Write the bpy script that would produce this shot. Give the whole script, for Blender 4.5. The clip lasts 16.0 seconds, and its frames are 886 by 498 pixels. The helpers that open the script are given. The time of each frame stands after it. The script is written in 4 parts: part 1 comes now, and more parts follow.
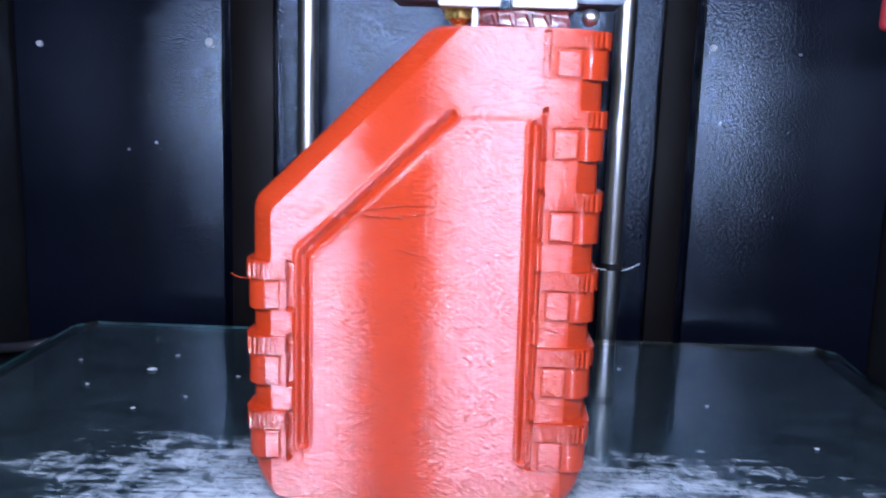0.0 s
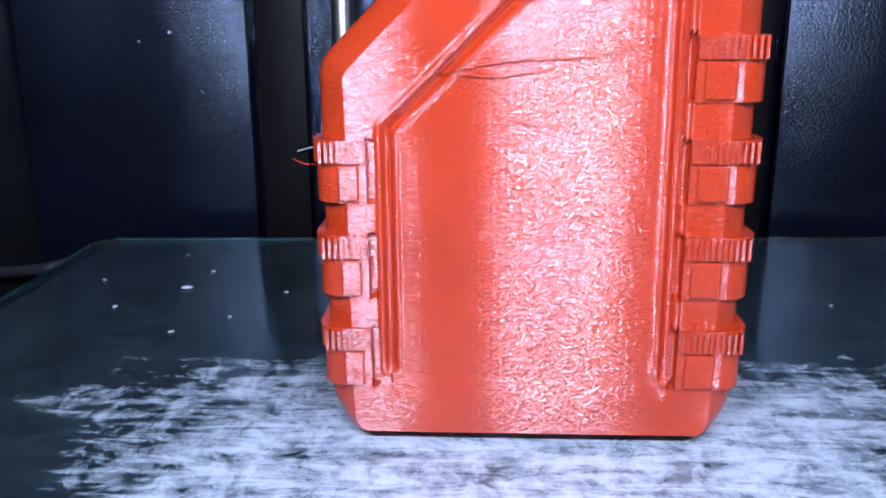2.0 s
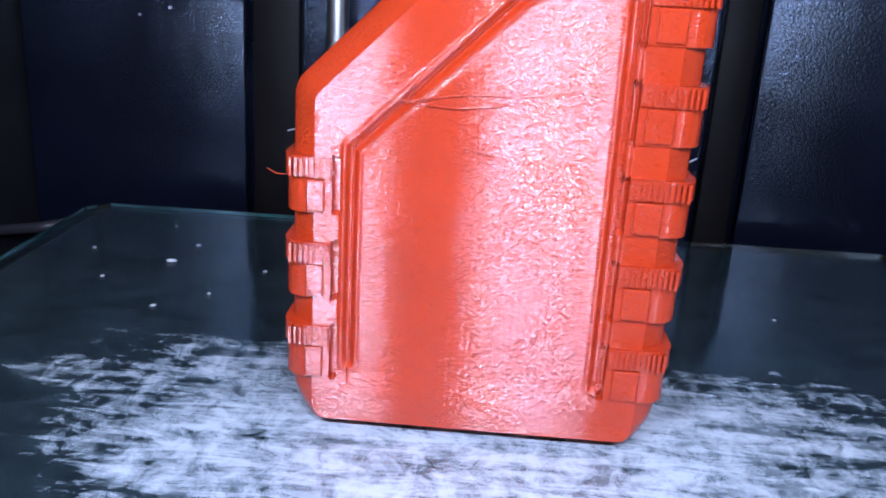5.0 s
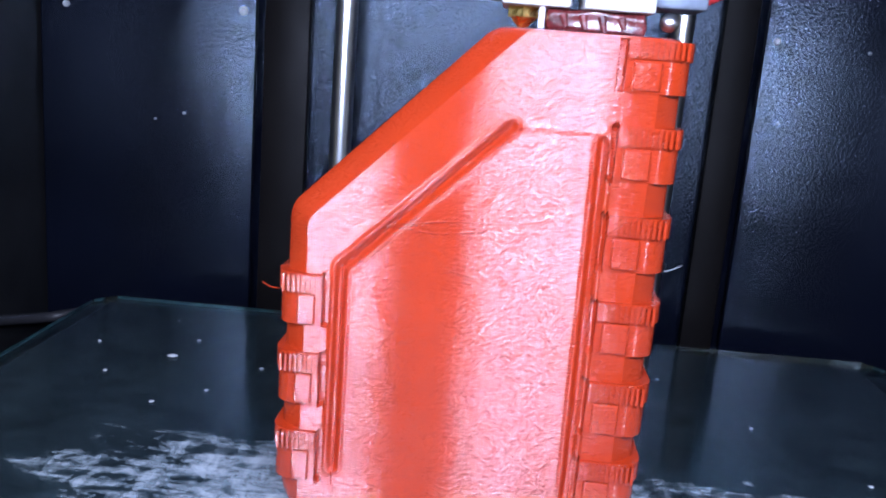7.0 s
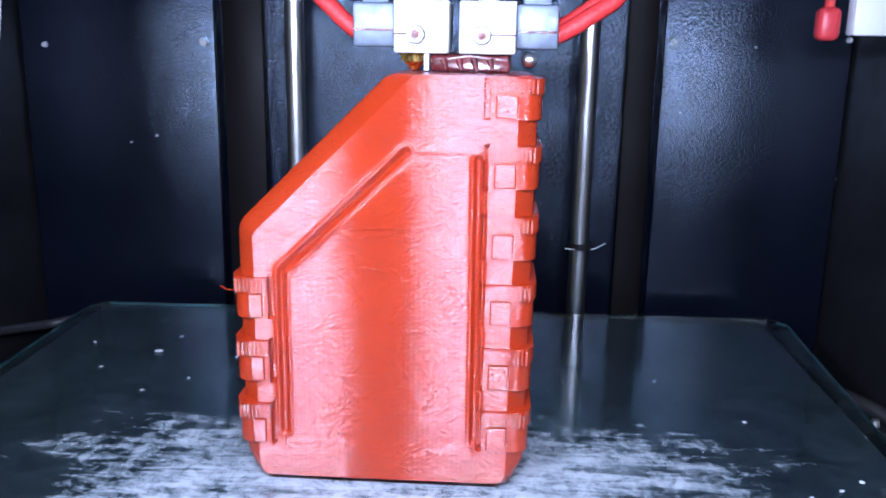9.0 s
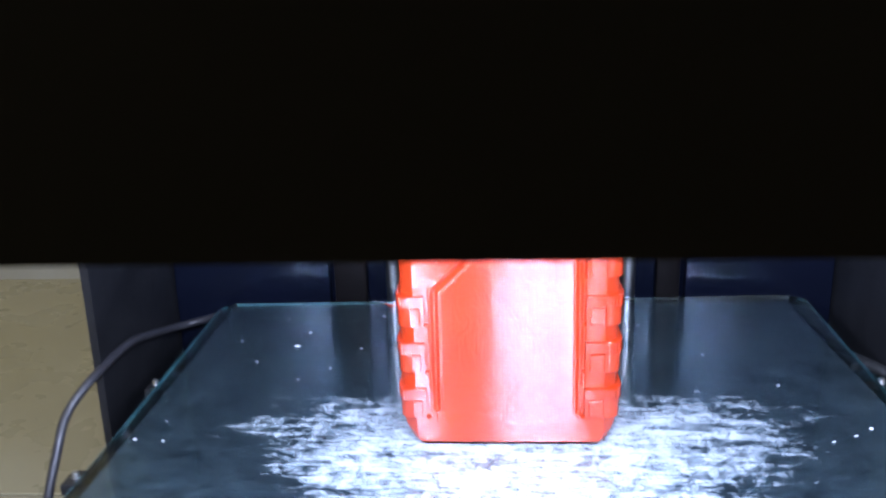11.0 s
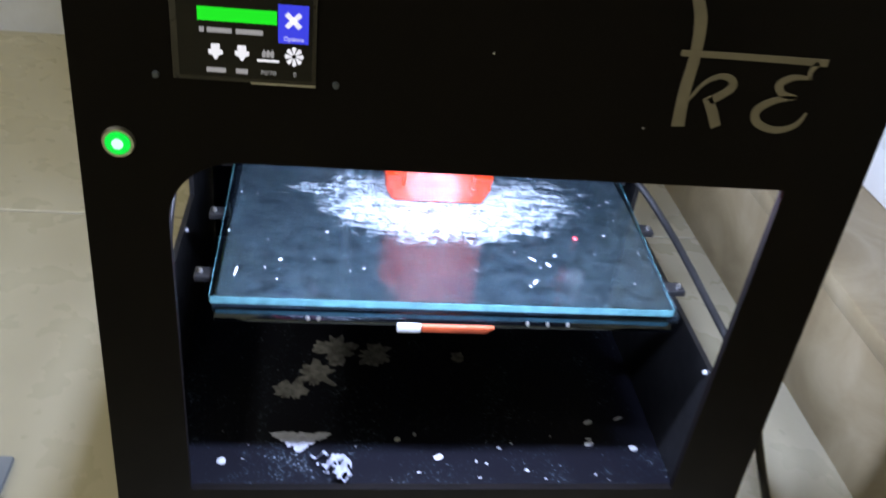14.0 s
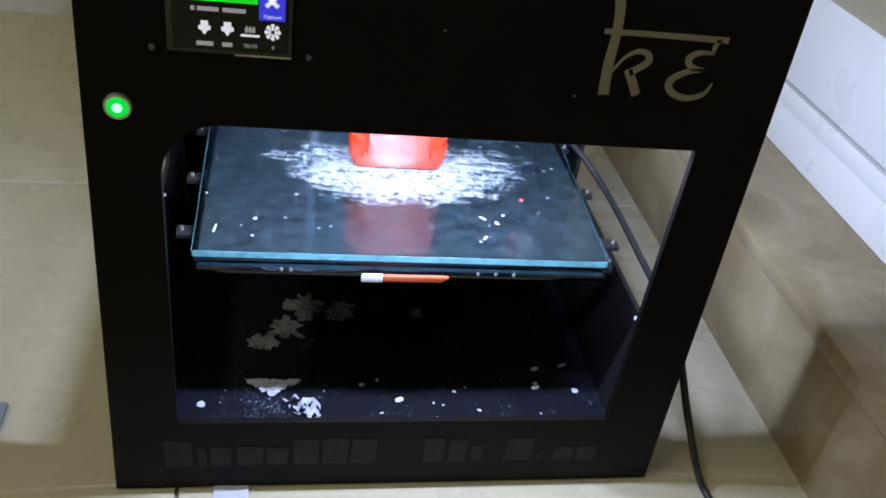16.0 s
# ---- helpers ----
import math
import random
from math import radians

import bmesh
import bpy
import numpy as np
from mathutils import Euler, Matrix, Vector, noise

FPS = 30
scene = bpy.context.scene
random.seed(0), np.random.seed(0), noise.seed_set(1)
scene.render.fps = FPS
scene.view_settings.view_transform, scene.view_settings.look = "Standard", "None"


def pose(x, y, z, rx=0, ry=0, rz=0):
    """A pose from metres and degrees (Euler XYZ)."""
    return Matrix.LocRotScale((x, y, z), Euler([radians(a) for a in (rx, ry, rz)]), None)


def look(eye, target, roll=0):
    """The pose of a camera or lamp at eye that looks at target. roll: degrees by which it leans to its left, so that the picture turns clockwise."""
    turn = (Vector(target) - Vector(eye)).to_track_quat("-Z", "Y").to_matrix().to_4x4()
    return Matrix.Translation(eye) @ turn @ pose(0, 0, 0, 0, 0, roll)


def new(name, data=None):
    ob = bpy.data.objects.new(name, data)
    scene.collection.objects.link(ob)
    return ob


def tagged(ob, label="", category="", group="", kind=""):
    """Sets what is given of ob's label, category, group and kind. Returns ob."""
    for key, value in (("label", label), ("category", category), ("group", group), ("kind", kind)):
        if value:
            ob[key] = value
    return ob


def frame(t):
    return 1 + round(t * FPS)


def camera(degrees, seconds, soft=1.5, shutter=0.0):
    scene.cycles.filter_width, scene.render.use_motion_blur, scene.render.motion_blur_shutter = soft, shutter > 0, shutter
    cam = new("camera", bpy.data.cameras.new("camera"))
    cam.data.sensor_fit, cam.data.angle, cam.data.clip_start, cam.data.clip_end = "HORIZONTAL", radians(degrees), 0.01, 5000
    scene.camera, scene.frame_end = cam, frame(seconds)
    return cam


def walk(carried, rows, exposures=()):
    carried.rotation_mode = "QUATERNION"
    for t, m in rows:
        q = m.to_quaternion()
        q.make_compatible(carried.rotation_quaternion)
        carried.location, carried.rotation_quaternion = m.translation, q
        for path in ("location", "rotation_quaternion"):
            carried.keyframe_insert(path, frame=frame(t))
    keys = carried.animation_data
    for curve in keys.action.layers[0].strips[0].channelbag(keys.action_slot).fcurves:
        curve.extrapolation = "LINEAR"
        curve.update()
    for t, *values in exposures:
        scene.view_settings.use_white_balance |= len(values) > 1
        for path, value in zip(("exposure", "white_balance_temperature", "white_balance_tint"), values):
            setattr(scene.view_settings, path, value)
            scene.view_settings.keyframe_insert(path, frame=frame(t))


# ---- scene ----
cam = camera(54.5, 16.0, soft=1.8, shutter=0.4)
PATH = [
    (0, (0.014, -0.002, 0.276), (-0.074, 1.967, -0.061), 1.8),
    (0.5, (0.028, 0.003, 0.269), (-0.066, 1.965, -0.103), 1.5),
    (1, (0.029, 0.001, 0.27), (-0.055, 1.956, -0.144), 1.4),
    (1.5, (0.024, 0.014, 0.264), (-0.07, 1.962, -0.178), 0.8),
    (2, (-0.01, 0.038, 0.26), (-0.105, 1.965, -0.268), -0.4),
    (2.5, (0.007, 0.043, 0.274), (-0.043, 1.948, -0.333), -3.8),
    (3, (-0.012, 0.063, 0.271), (-0.091, 1.906, -0.502), -4.0),
    (3.2, (-0.013, 0.055, 0.268), (-0.064, 1.926, -0.435), -2.5),
    (5.5, (0.001, 0.026, 0.276), (-0.105, 1.934, -0.314), 4.5),
    (6, (0.001, 0.025, 0.276), (-0.11, 1.949, -0.259), 5.2),
    (6.5, (-0.001, 0.022, 0.281), (-0.12, 1.96, -0.199), 5.0),
    (7, (0.005, 0.016, 0.286), (-0.116, 1.965, -0.147), 4.5),
    (7.5, (0.01, 0.013, 0.289), (-0.113, 1.968, -0.115), 3.6),
    (8, (0.009, 0.013, 0.286), (-0.116, 1.967, -0.125), 3.5),
    (8.5, (0.02, -0.009, 0.297), (-0.099, 1.93, -0.178), 2.7),
    (8.7, (0.03, -0.018, 0.3), (-0.083, 1.922, -0.17), 2.0),
    (10.8, (-0.002, -0.089, 0.326), (-0.121, 1.826, -0.239), -1.7),
    (11, (-0.006, -0.103, 0.344), (-0.123, 1.813, -0.218), -1.6),
    (11.5, (-0.016, -0.183, 0.391), (-0.188, 1.678, -0.321), -1.9),
    (12, (-0.027, -0.236, 0.422), (-0.17, 1.599, -0.362), -2.6),
    (12.5, (-0.04, -0.276, 0.454), (-0.103, 1.561, -0.335), -3.0),
    (13, (-0.052, -0.311, 0.477), (-0.122, 1.484, -0.402), -0.9),
    (13.2, (-0.054, -0.318, 0.478), (-0.1, 1.478, -0.401), 0.2),
    (13.5, (-0.066, -0.334, 0.501), (-0.059, 1.419, -0.462), 2.0),
    (14, (-0.088, -0.384, 0.524), (0.185, 1.259, -0.582), 7.4),
    (14.5, (-0.1, -0.429, 0.539), (0.244, 1.19, -0.583), 10.4),
    (15, (-0.102, -0.445, 0.544), (0.317, 1.12, -0.628), 12.2),
    (15.5, (-0.101, -0.449, 0.547), (0.294, 1.133, -0.61), 10.2),
    (16, (-0.097, -0.451, 0.547), (0.271, 1.159, -0.581), 9.0),
]
walk(cam, [(t, look(eye, target, roll)) for t, eye, target, roll in PATH],
     [(0, 0.0), (8.7, 0.0), (11, 0.98), (12, 1.35), (12.5, 1.55), (13, 1.6), (13.5, 1.6), (14, 1.4), (15, 1.0), (16, 1.08)])

# ---------------------------------------------------------------- light
world = bpy.data.worlds.new("world")
scene.world = world
world.use_nodes = True
world.node_tree.nodes["Background"].inputs[0].default_value = (0.85, 0.8, 0.65, 1)
world.node_tree.nodes["Background"].inputs[1].default_value = 0.02


def area_lamp(name, eye, target, sx, sy, watts, colour):
    data = bpy.data.lights.new(name, "AREA")
    data.shape, data.size, data.size_y = "RECTANGLE", sx, sy
    data.energy, data.color = watts, colour
    ob = new(name, data)
    ob.matrix_world = look(eye, target)
    return ob


# tube light of the room, and the three white strips behind the printer's front panel
area_lamp("tube_light_glow", (-1.5, -0.56, 2.52), (-1.1, -0.45, 0), 1.2, 0.12, 8.8, (1.0, 0.97, 0.84))
area_lamp("strip_glow", (0.0245, 0.017, 0.335), (0.02, 0.2, 0.225), 0.058, 0.010, 0.90, (0.57, 0.67, 1.0))
area_lamp("strip_glow", (0.135, 0.017, 0.335), (0.19, 0.16, 0.215), 0.070, 0.010, 0.9, (0.57, 0.67, 1.0))
area_lamp("strip_glow", (-0.082, 0.017, 0.335), (-0.07, 0.2, 0.205), 0.064, 0.010, 1.05, (0.57, 0.67, 1.0))


# ---------------------------------------------------------------- materials
def material(name):
    m = bpy.data.materials.new(name)
    m.use_nodes = True
    nt = m.node_tree
    return m, nt, nt.nodes["Principled BSDF"]


def node(nt, kind, **inputs):
    n = nt.nodes.new(kind)
    for key, value in inputs.items():
        n.inputs[key.replace("_", " ")].default_value = value
    return n


def coords(nt, scale=(1, 1, 1), rotation=(0, 0, 0)):
    tc = nt.nodes.new("ShaderNodeTexCoord")
    mp = nt.nodes.new("ShaderNodeMapping")
    mp.inputs["Scale"].default_value = scale
    mp.inputs["Rotation"].default_value = rotation
    nt.links.new(tc.outputs["Object"], mp.inputs["Vector"])
    return mp.outputs["Vector"]


def ramp(nt, fac, stops):
    r = nt.nodes.new("ShaderNodeValToRGB")
    while len(r.color_ramp.elements) < len(stops):
        r.color_ramp.elements.new(0.5)
    for e, (p, c) in zip(r.color_ramp.elements, stops):
        e.position = p
        e.color = (*c, 1) if len(c) == 3 else c
    nt.links.new(fac, r.inputs["Fac"])
    return r.outputs["Color"]


def noise_tex(nt, vec, scale, detail=4, rough=0.55, distortion=0.0):
    n = node(nt, "ShaderNodeTexNoise", Scale=scale, Detail=detail, Roughness=rough, Distortion=distortion)
    nt.links.new(vec, n.inputs["Vector"])
    return n.outputs["Fac"]


def bump(nt, height, strength, distance, bsdf, base=None):
    b = node(nt, "ShaderNodeBump", Strength=strength, Distance=distance)
    nt.links.new(height, b.inputs["Height"])
    if base is not None:
        nt.links.new(base, b.inputs["Normal"])
    nt.links.new(b.outputs["Normal"], bsdf.inputs["Normal"])
    return b.outputs["Normal"]


def math_node(nt, op, a, b=None):
    n = nt.nodes.new("ShaderNodeMath")
    n.operation = op
    for i, v in enumerate((a, b)):
        if v is None:
            continue
        if isinstance(v, (int, float)):
            n.inputs[i].default_value = v
        else:
            nt.links.new(v, n.inputs[i])
    return n.outputs[0]


def plain(name, colour, rough=0.5, metal=0.0, spec=0.5, var=0.12, scale=60, rough_var=0.1, relief=0.0, relief_scale=400):
    """A surface with slight cloudy change of colour and gloss, and fine relief."""
    m, nt, bsdf = material(name)
    v = coords(nt)
    f = noise_tex(nt, v, scale, 5)
    lo = tuple(max(0, c * (1 - var)) for c in colour)
    hi = tuple(min(1, c * (1 + var)) for c in colour)
    nt.links.new(ramp(nt, f, [(0.3, lo), (0.7, hi)]), bsdf.inputs["Base Color"])
    g = noise_tex(nt, v, scale * 3.1, 3)
    r = ramp(nt, g, [(0.3, (max(0.02, rough - rough_var),) * 3), (0.7, (min(1, rough + rough_var),) * 3)])
    nt.links.new(r, bsdf.inputs["Roughness"])
    bsdf.inputs["Metallic"].default_value = metal
    bsdf.inputs["Specular IOR Level"].default_value = spec
    if relief:
        bump(nt, noise_tex(nt, v, relief_scale, 3), 1.0, relief, bsdf)
    return m


def glowing(name, colour, strength):
    m, nt, bsdf = material(name)
    bsdf.inputs["Base Color"].default_value = (*[c * 0.5 for c in colour], 1)
    bsdf.inputs["Emission Color"].default_value = (*colour, 1)
    bsdf.inputs["Emission Strength"].default_value = strength
    return m


def print_plastic():
    """Red layered plastic: the fine layers tilt the skin up and down and stretch highlights upright; faint upright ribs break their edges."""
    m, nt, bsdf = material("red_print_plastic")
    v = coords(nt)
    cloud = noise_tex(nt, v, 45, 4)
    nt.links.new(ramp(nt, cloud, [(0.3, (0.36, 0.027, 0.006)), (0.7, (0.43, 0.035, 0.008))]), bsdf.inputs["Base Color"])
    # relief of the layers: quick up-and-down tilt, with short beads along each layer
    bead = noise_tex(nt, coords(nt, (1.0, 1.0, 1.0)), 9500, 0, 0.6)
    coarse = noise_tex(nt, coords(nt, (1.0, 1.0, 1.2)), 3300, 2, 0.6)
    bead = math_node(nt, "ADD", bead, math_node(nt, "MULTIPLY", math_node(nt, "SUBTRACT", coarse, 0.5), 0.80))
    lay = noise_tex(nt, coords(nt, (0.2, 0.2, 1.0)), 3900, 1, 0.5)
    tilt = math_node(nt, "ADD", math_node(nt, "MULTIPLY", math_node(nt, "SUBTRACT", bead, 0.5), 3.0),
                     math_node(nt, "MULTIPLY", math_node(nt, "SUBTRACT", lay, 0.5), 1.4))
    # upright ribs left by the shaking head, and slow waviness of the wall
    ribs = node(nt, "ShaderNodeTexWave", Scale=220.0, Distortion=1.2, Detail=2.0, Detail_Scale=1.5)
    ribs.bands_direction = "X"
    nt.links.new(coords(nt, (1, 1, 0.15)), ribs.inputs["Vector"])
    wob = noise_tex(nt, coords(nt, (1, 1, 0.5)), 900, 2, 0.6)
    side = math_node(nt, "ADD", math_node(nt, "MULTIPLY", math_node(nt, "SUBTRACT", ribs.outputs["Fac"], 0.5), 0.034),
                     math_node(nt, "MULTIPLY", math_node(nt, "SUBTRACT", wob, 0.5), 0.045))
    geo = nt.nodes.new("ShaderNodeNewGeometry")
    xyz = nt.nodes.new("ShaderNodeCombineXYZ")
    nt.links.new(side, xyz.inputs[0])
    nt.links.new(tilt, xyz.inputs[2])
    add = nt.nodes.new("ShaderNodeVectorMath")
    nt.links.new(geo.outputs["Normal"], add.inputs[0])
    nt.links.new(xyz.outputs[0], add.inputs[1])
    unit = nt.nodes.new("ShaderNodeVectorMath")
    unit.operation = "NORMALIZE"
    nt.links.new(add.outputs[0], unit.inputs[0])
    nt.links.new(unit.outputs[0], bsdf.inputs["Normal"])
    g = noise_tex(nt, v, 700, 2)
    nt.links.new(ramp(nt, g, [(0.35, (0.15,) * 3), (0.65, (0.19,) * 3)]), bsdf.inputs["Roughness"])
    bsdf.inputs["Specular IOR Level"].default_value = 1.0
    bsdf.inputs["Anisotropic"].default_value = 1.0
    tan = nt.nodes.new("ShaderNodeTangent")
    tan.direction_type, tan.axis = "RADIAL", "Z"
    nt.links.new(tan.outputs[0], bsdf.inputs["Tangent"])
    bsdf.inputs["Anisotropic Rotation"].default_value = 0.25
    bsdf.inputs["IOR"].default_value = 1.53
    return m


def powder_coat(name, colour, relief, scale=900, rough=0.34, facet=0.5):
    """Black wrinkle coat: glossy pebbled lacquer, that sparkles under a lamp."""
    m, nt, bsdf = material(name)
    v = coords(nt)
    nt.links.new(ramp(nt, noise_tex(nt, v, 14, 4), [(0.3, colour), (0.7, tuple(c * 1.5 for c in colour))]), bsdf.inputs["Base Color"])
    n1 = bump(nt, noise_tex(nt, v, scale, 2, 0.6), 0.8, relief, bsdf)
    # minute facets of the lacquer
    grit = node(nt, "ShaderNodeTexNoise", Scale=2100.0, Detail=1.0)
    nt.links.new(v, grit.inputs["Vector"])
    mid = nt.nodes.new("ShaderNodeVectorMath")
    mid.operation = "MULTIPLY_ADD"
    nt.links.new(grit.outputs["Color"], mid.inputs[0])
    mid.inputs[1].default_value = (facet,) * 3
    mid.inputs[2].default_value = (-0.5 * facet,) * 3
    tip = nt.nodes.new("ShaderNodeVectorMath")
    nt.links.new(n1, tip.inputs[0])
    nt.links.new(mid.outputs[0], tip.inputs[1])
    flat = nt.nodes.new("ShaderNodeVectorMath")
    flat.operation = "NORMALIZE"
    nt.links.new(tip.outputs[0], flat.inputs[0])
    nt.links.new(flat.outputs[0], bsdf.inputs["Normal"])
    nt.links.new(ramp(nt, noise_tex(nt, v, 30, 3), [(0.3, (rough - 0.06,) * 3), (0.7, (rough + 0.1,) * 3)]), bsdf.inputs["Roughness"])
    bsdf.inputs["Specular IOR Level"].default_value = 0.66
    bsdf.inputs["Specular Tint"].default_value = (0.62, 0.78, 1.0, 1)
    return m


def dusty_sheet():
    """Black sheet with fine pale plastic dust, gathered in loose drifts."""
    m, nt, bsdf = material("dusty_black_sheet")
    v = coords(nt)
    specks = noise_tex(nt, v, 420, 3, 0.6)
    drift = noise_tex(nt, v, 22, 4, 0.6)
    mixv = math_node(nt, "ADD", math_node(nt, "MULTIPLY", specks, 0.65), math_node(nt, "MULTIPLY", drift, 0.35))
    nt.links.new(ramp(nt, mixv, [(0.56, (0.005, 0.005, 0.009)), (0.63, (0.03, 0.045, 0.06)), (0.69, (0.30, 0.34, 0.40))]), bsdf.inputs["Base Color"])
    bsdf.inputs["Specular IOR Level"].default_value = 0.25
    bsdf.inputs["Roughness"].default_value = 0.45
    return m


def floor_tile():
    m, nt, bsdf = material("beige_floor_tile")
    v = coords(nt)
    big = noise_tex(nt, v, 3.0, 3, 0.5, 0.0)
    nt.links.new(ramp(nt, big, [(0.25, (0.46, 0.42, 0.29)), (0.5, (0.48, 0.44, 0.31)), (0.8, (0.50, 0.465, 0.335))]), bsdf.inputs["Base Color"])
    nt.links.new(ramp(nt, noise_tex(nt, v, 18, 4), [(0.3, (0.22,) * 3), (0.7, (0.36,) * 3)]), bsdf.inputs["Roughness"])
    bump(nt, noise_tex(nt, v, 8, 3), 0.2, 0.001, bsdf)
    return m


def stone(name, a, b, c, scale=9, rough=0.4):
    m, nt, bsdf = material(name)
    v = coords(nt)
    f = noise_tex(nt, v, scale, 7, 0.62, 1.2)
    nt.links.new(ramp(nt, f, [(0.25, a), (0.5, b), (0.75, c)]), bsdf.inputs["Base Color"])
    bsdf.inputs["Roughness"].default_value = rough
    bump(nt, f, 0.2, 0.002, bsdf)
    return m


def glue_smear():
    """Dried glue stick: streaky white film, wiped mostly from side to side, with bare glass between."""
    m, nt, bsdf = material("dried_white_glue")
    tc = nt.nodes.new("ShaderNodeTexCoord")
    # falls off with an uneven, oval outline about the middle of the sheet
    sep = nt.nodes.new("ShaderNodeSeparateXYZ")
    nt.links.new(tc.outputs["Object"], sep.inputs[0])
    wide = math_node(nt, "ADD", 0.123, math_node(nt, "MULTIPLY", sep.outputs[1], 0.62))
    ex = math_node(nt, "POWER", math_node(nt, "ABSOLUTE", math_node(nt, "DIVIDE", sep.outputs[0], wide)), 3.0)
    ey = math_node(nt, "POWER", math_node(nt, "ABSOLUTE", math_node(nt, "DIVIDE", sep.outputs[1], 0.064)), 3.0)
    far = math_node(nt, "SQRT", math_node(nt, "ADD", ex, ey))
    edge = noise_tex(nt, coords(nt, (1, 2.2, 1)), 22, 5, 0.6)
    far = math_node(nt, "ADD", far, math_node(nt, "MULTIPLY", math_node(nt, "SUBTRACT", edge, 0.5), 0.9))
    streak = noise_tex(nt, coords(nt, (38, 190, 1), (0, 0, 0.07)), 1.0, 10, 0.74, 0.9)
    blot = noise_tex(nt, coords(nt, (150, 120, 1)), 1.0, 9, 0.75, 0.6)
    mixv = math_node(nt, "ADD", math_node(nt, "MULTIPLY", streak, 0.52), math_node(nt, "MULTIPLY", blot, 0.48))
    level = math_node(nt, "SUBTRACT", mixv, math_node(nt, "ADD", 0.240, math_node(nt, "MULTIPLY", math_node(nt, "POWER", far, 2.2), 0.235)))
    film = ramp(nt, level, [(0.150, (0, 0, 0)), (0.180, (0.24,) * 3), (0.32, (0.62,) * 3)])
    # Dust on the whole plate; its teal haze also stands in for the mirrored wall.
    dust = ramp(nt, noise_tex(nt, coords(nt, (1, 1.5, 1)), 60, 9, 0.70, 0.3), [(0.30, (0.010,) * 3), (0.8, (0.080,) * 3)])
    alpha = math_node(nt, "MAXIMUM", film, dust)
    nt.links.new(ramp(nt, film, [(0.0, (0.28, 0.44, 0.52)), (0.5, (0.70, 0.77, 0.84))]), bsdf.inputs["Base Color"])
    nt.links.new(alpha, bsdf.inputs["Alpha"])
    bsdf.inputs["Roughness"].default_value = 0.6
    bump(nt, streak, 0.4, 0.0002, bsdf)
    return m


def glass_sheet():
    m, nt, bsdf = material("float_glass")
    bsdf.inputs["Base Color"].default_value = (0.72, 0.90, 0.90, 1)
    bsdf.inputs["Transmission Weight"].default_value = 1.0
    bsdf.inputs["IOR"].default_value = 1.5
    v = coords(nt)
    nt.links.new(ramp(nt, noise_tex(nt, v, 25, 5, 0.6), [(0.35, (0.03,) * 3), (0.75, (0.16,) * 3)]), bsdf.inputs["Roughness"])
    return m


RED = print_plastic()
COAT = powder_coat("black_wrinkle_coat", (0.003, 0.004, 0.009), 0.00026, 1150, 0.13)
SATIN = plain("black_satin_sheet", (0.012, 0.012, 0.013), 0.38, 0, 0.45, 0.2, 20, 0.08, 0.00003, 900)
FRONT = plain("black_front_acrylic", (0.0056, 0.0044, 0.0044), 0.5, 0, 0.12, 0.25, 9, 0.08)
BED = plain("black_gloss_bed", (0.010, 0.016, 0.022), 0.10, 0, 0.6, 0.3, 30, 0.05)
GLASS = glass_sheet()
GLUE = glue_smear()
STEEL = plain("polished_steel", (0.75, 0.77, 0.80), 0.30, 1.0, 0.5, 0.05, 60, 0.015)
ALU = plain("milled_aluminium", (0.78, 0.78, 0.77), 0.38, 1.0, 0.5, 0.1, 200, 0.1, 0.00004, 700)
CERAMIC = plain("white_heater_block", (0.50, 0.49, 0.46), 0.45, 0.2, 0.5, 0.15, 220, 0.1, 0.0001, 400)
DULL_ALU = plain("grey_cold_block", (0.17, 0.20, 0.25), 0.45, 0.6, 0.5, 0.25, 160, 0.1, 0.0001, 300)
BRASS = plain("brass", (0.80, 0.58, 0.20), 0.28, 1.0, 0.5, 0.1, 300, 0.1)
DARK_STEEL = plain("dark_screw_steel", (0.16, 0.15, 0.14), 0.35, 0.8, 0.5, 0.4, 500, 0.1)
SOOT = plain("charred_red_plastic", (0.10, 0.015, 0.015), 0.25, 0, 0.6, 0.6, 350, 0.1, 0.0004, 220)
RED_WIRE = plain("red_braided_sleeve", (0.62, 0.03, 0.03), 0.5, 0, 0.5, 0.25, 500, 0.1, 0.0003, 900)
WHITE_WIRE = plain("white_cable_sheath", (0.72, 0.72, 0.74), 0.45, 0, 0.5, 0.05, 80)
BLACK_WIRE = plain("black_cable_sheath", (0.018, 0.018, 0.018), 0.45, 0, 0.5, 0.2, 80)
PINK_WIRE = plain("pink_wire_sheath", (0.75, 0.16, 0.22), 0.45, 0, 0.5, 0.05, 80)
WHITE_PLASTIC = plain("white_plastic", (0.75, 0.76, 0.80), 0.4, 0, 0.5, 0.05, 60)
FLECK = plain("white_paint_fleck", (0.55, 0.57, 0.60), 0.5, 0, 0.5, 0.1, 300)
RED_CRUMB = plain("red_plastic_crumb", (0.65, 0.05, 0.06), 0.35, 0, 0.5, 0.1, 300)
ORANGE = plain("orange_red_plastic", (0.36, 0.06, 0.02), 0.4, 0, 0.5, 0.1, 90)
TILE = floor_tile()
GROUT = plain("dirty_grout", (0.30, 0.26, 0.19), 0.8, 0, 0.3, 0.2, 40)
PAINT = plain("cream_wall_paint", (0.62, 0.60, 0.50), 0.7, 0, 0.3, 0.06, 4, 0.05, 0.0006, 60)
SKIRT = stone("white_marble_skirting", (0.62, 0.62, 0.60), (0.72, 0.73, 0.72), (0.78, 0.78, 0.76), 6, 0.25)
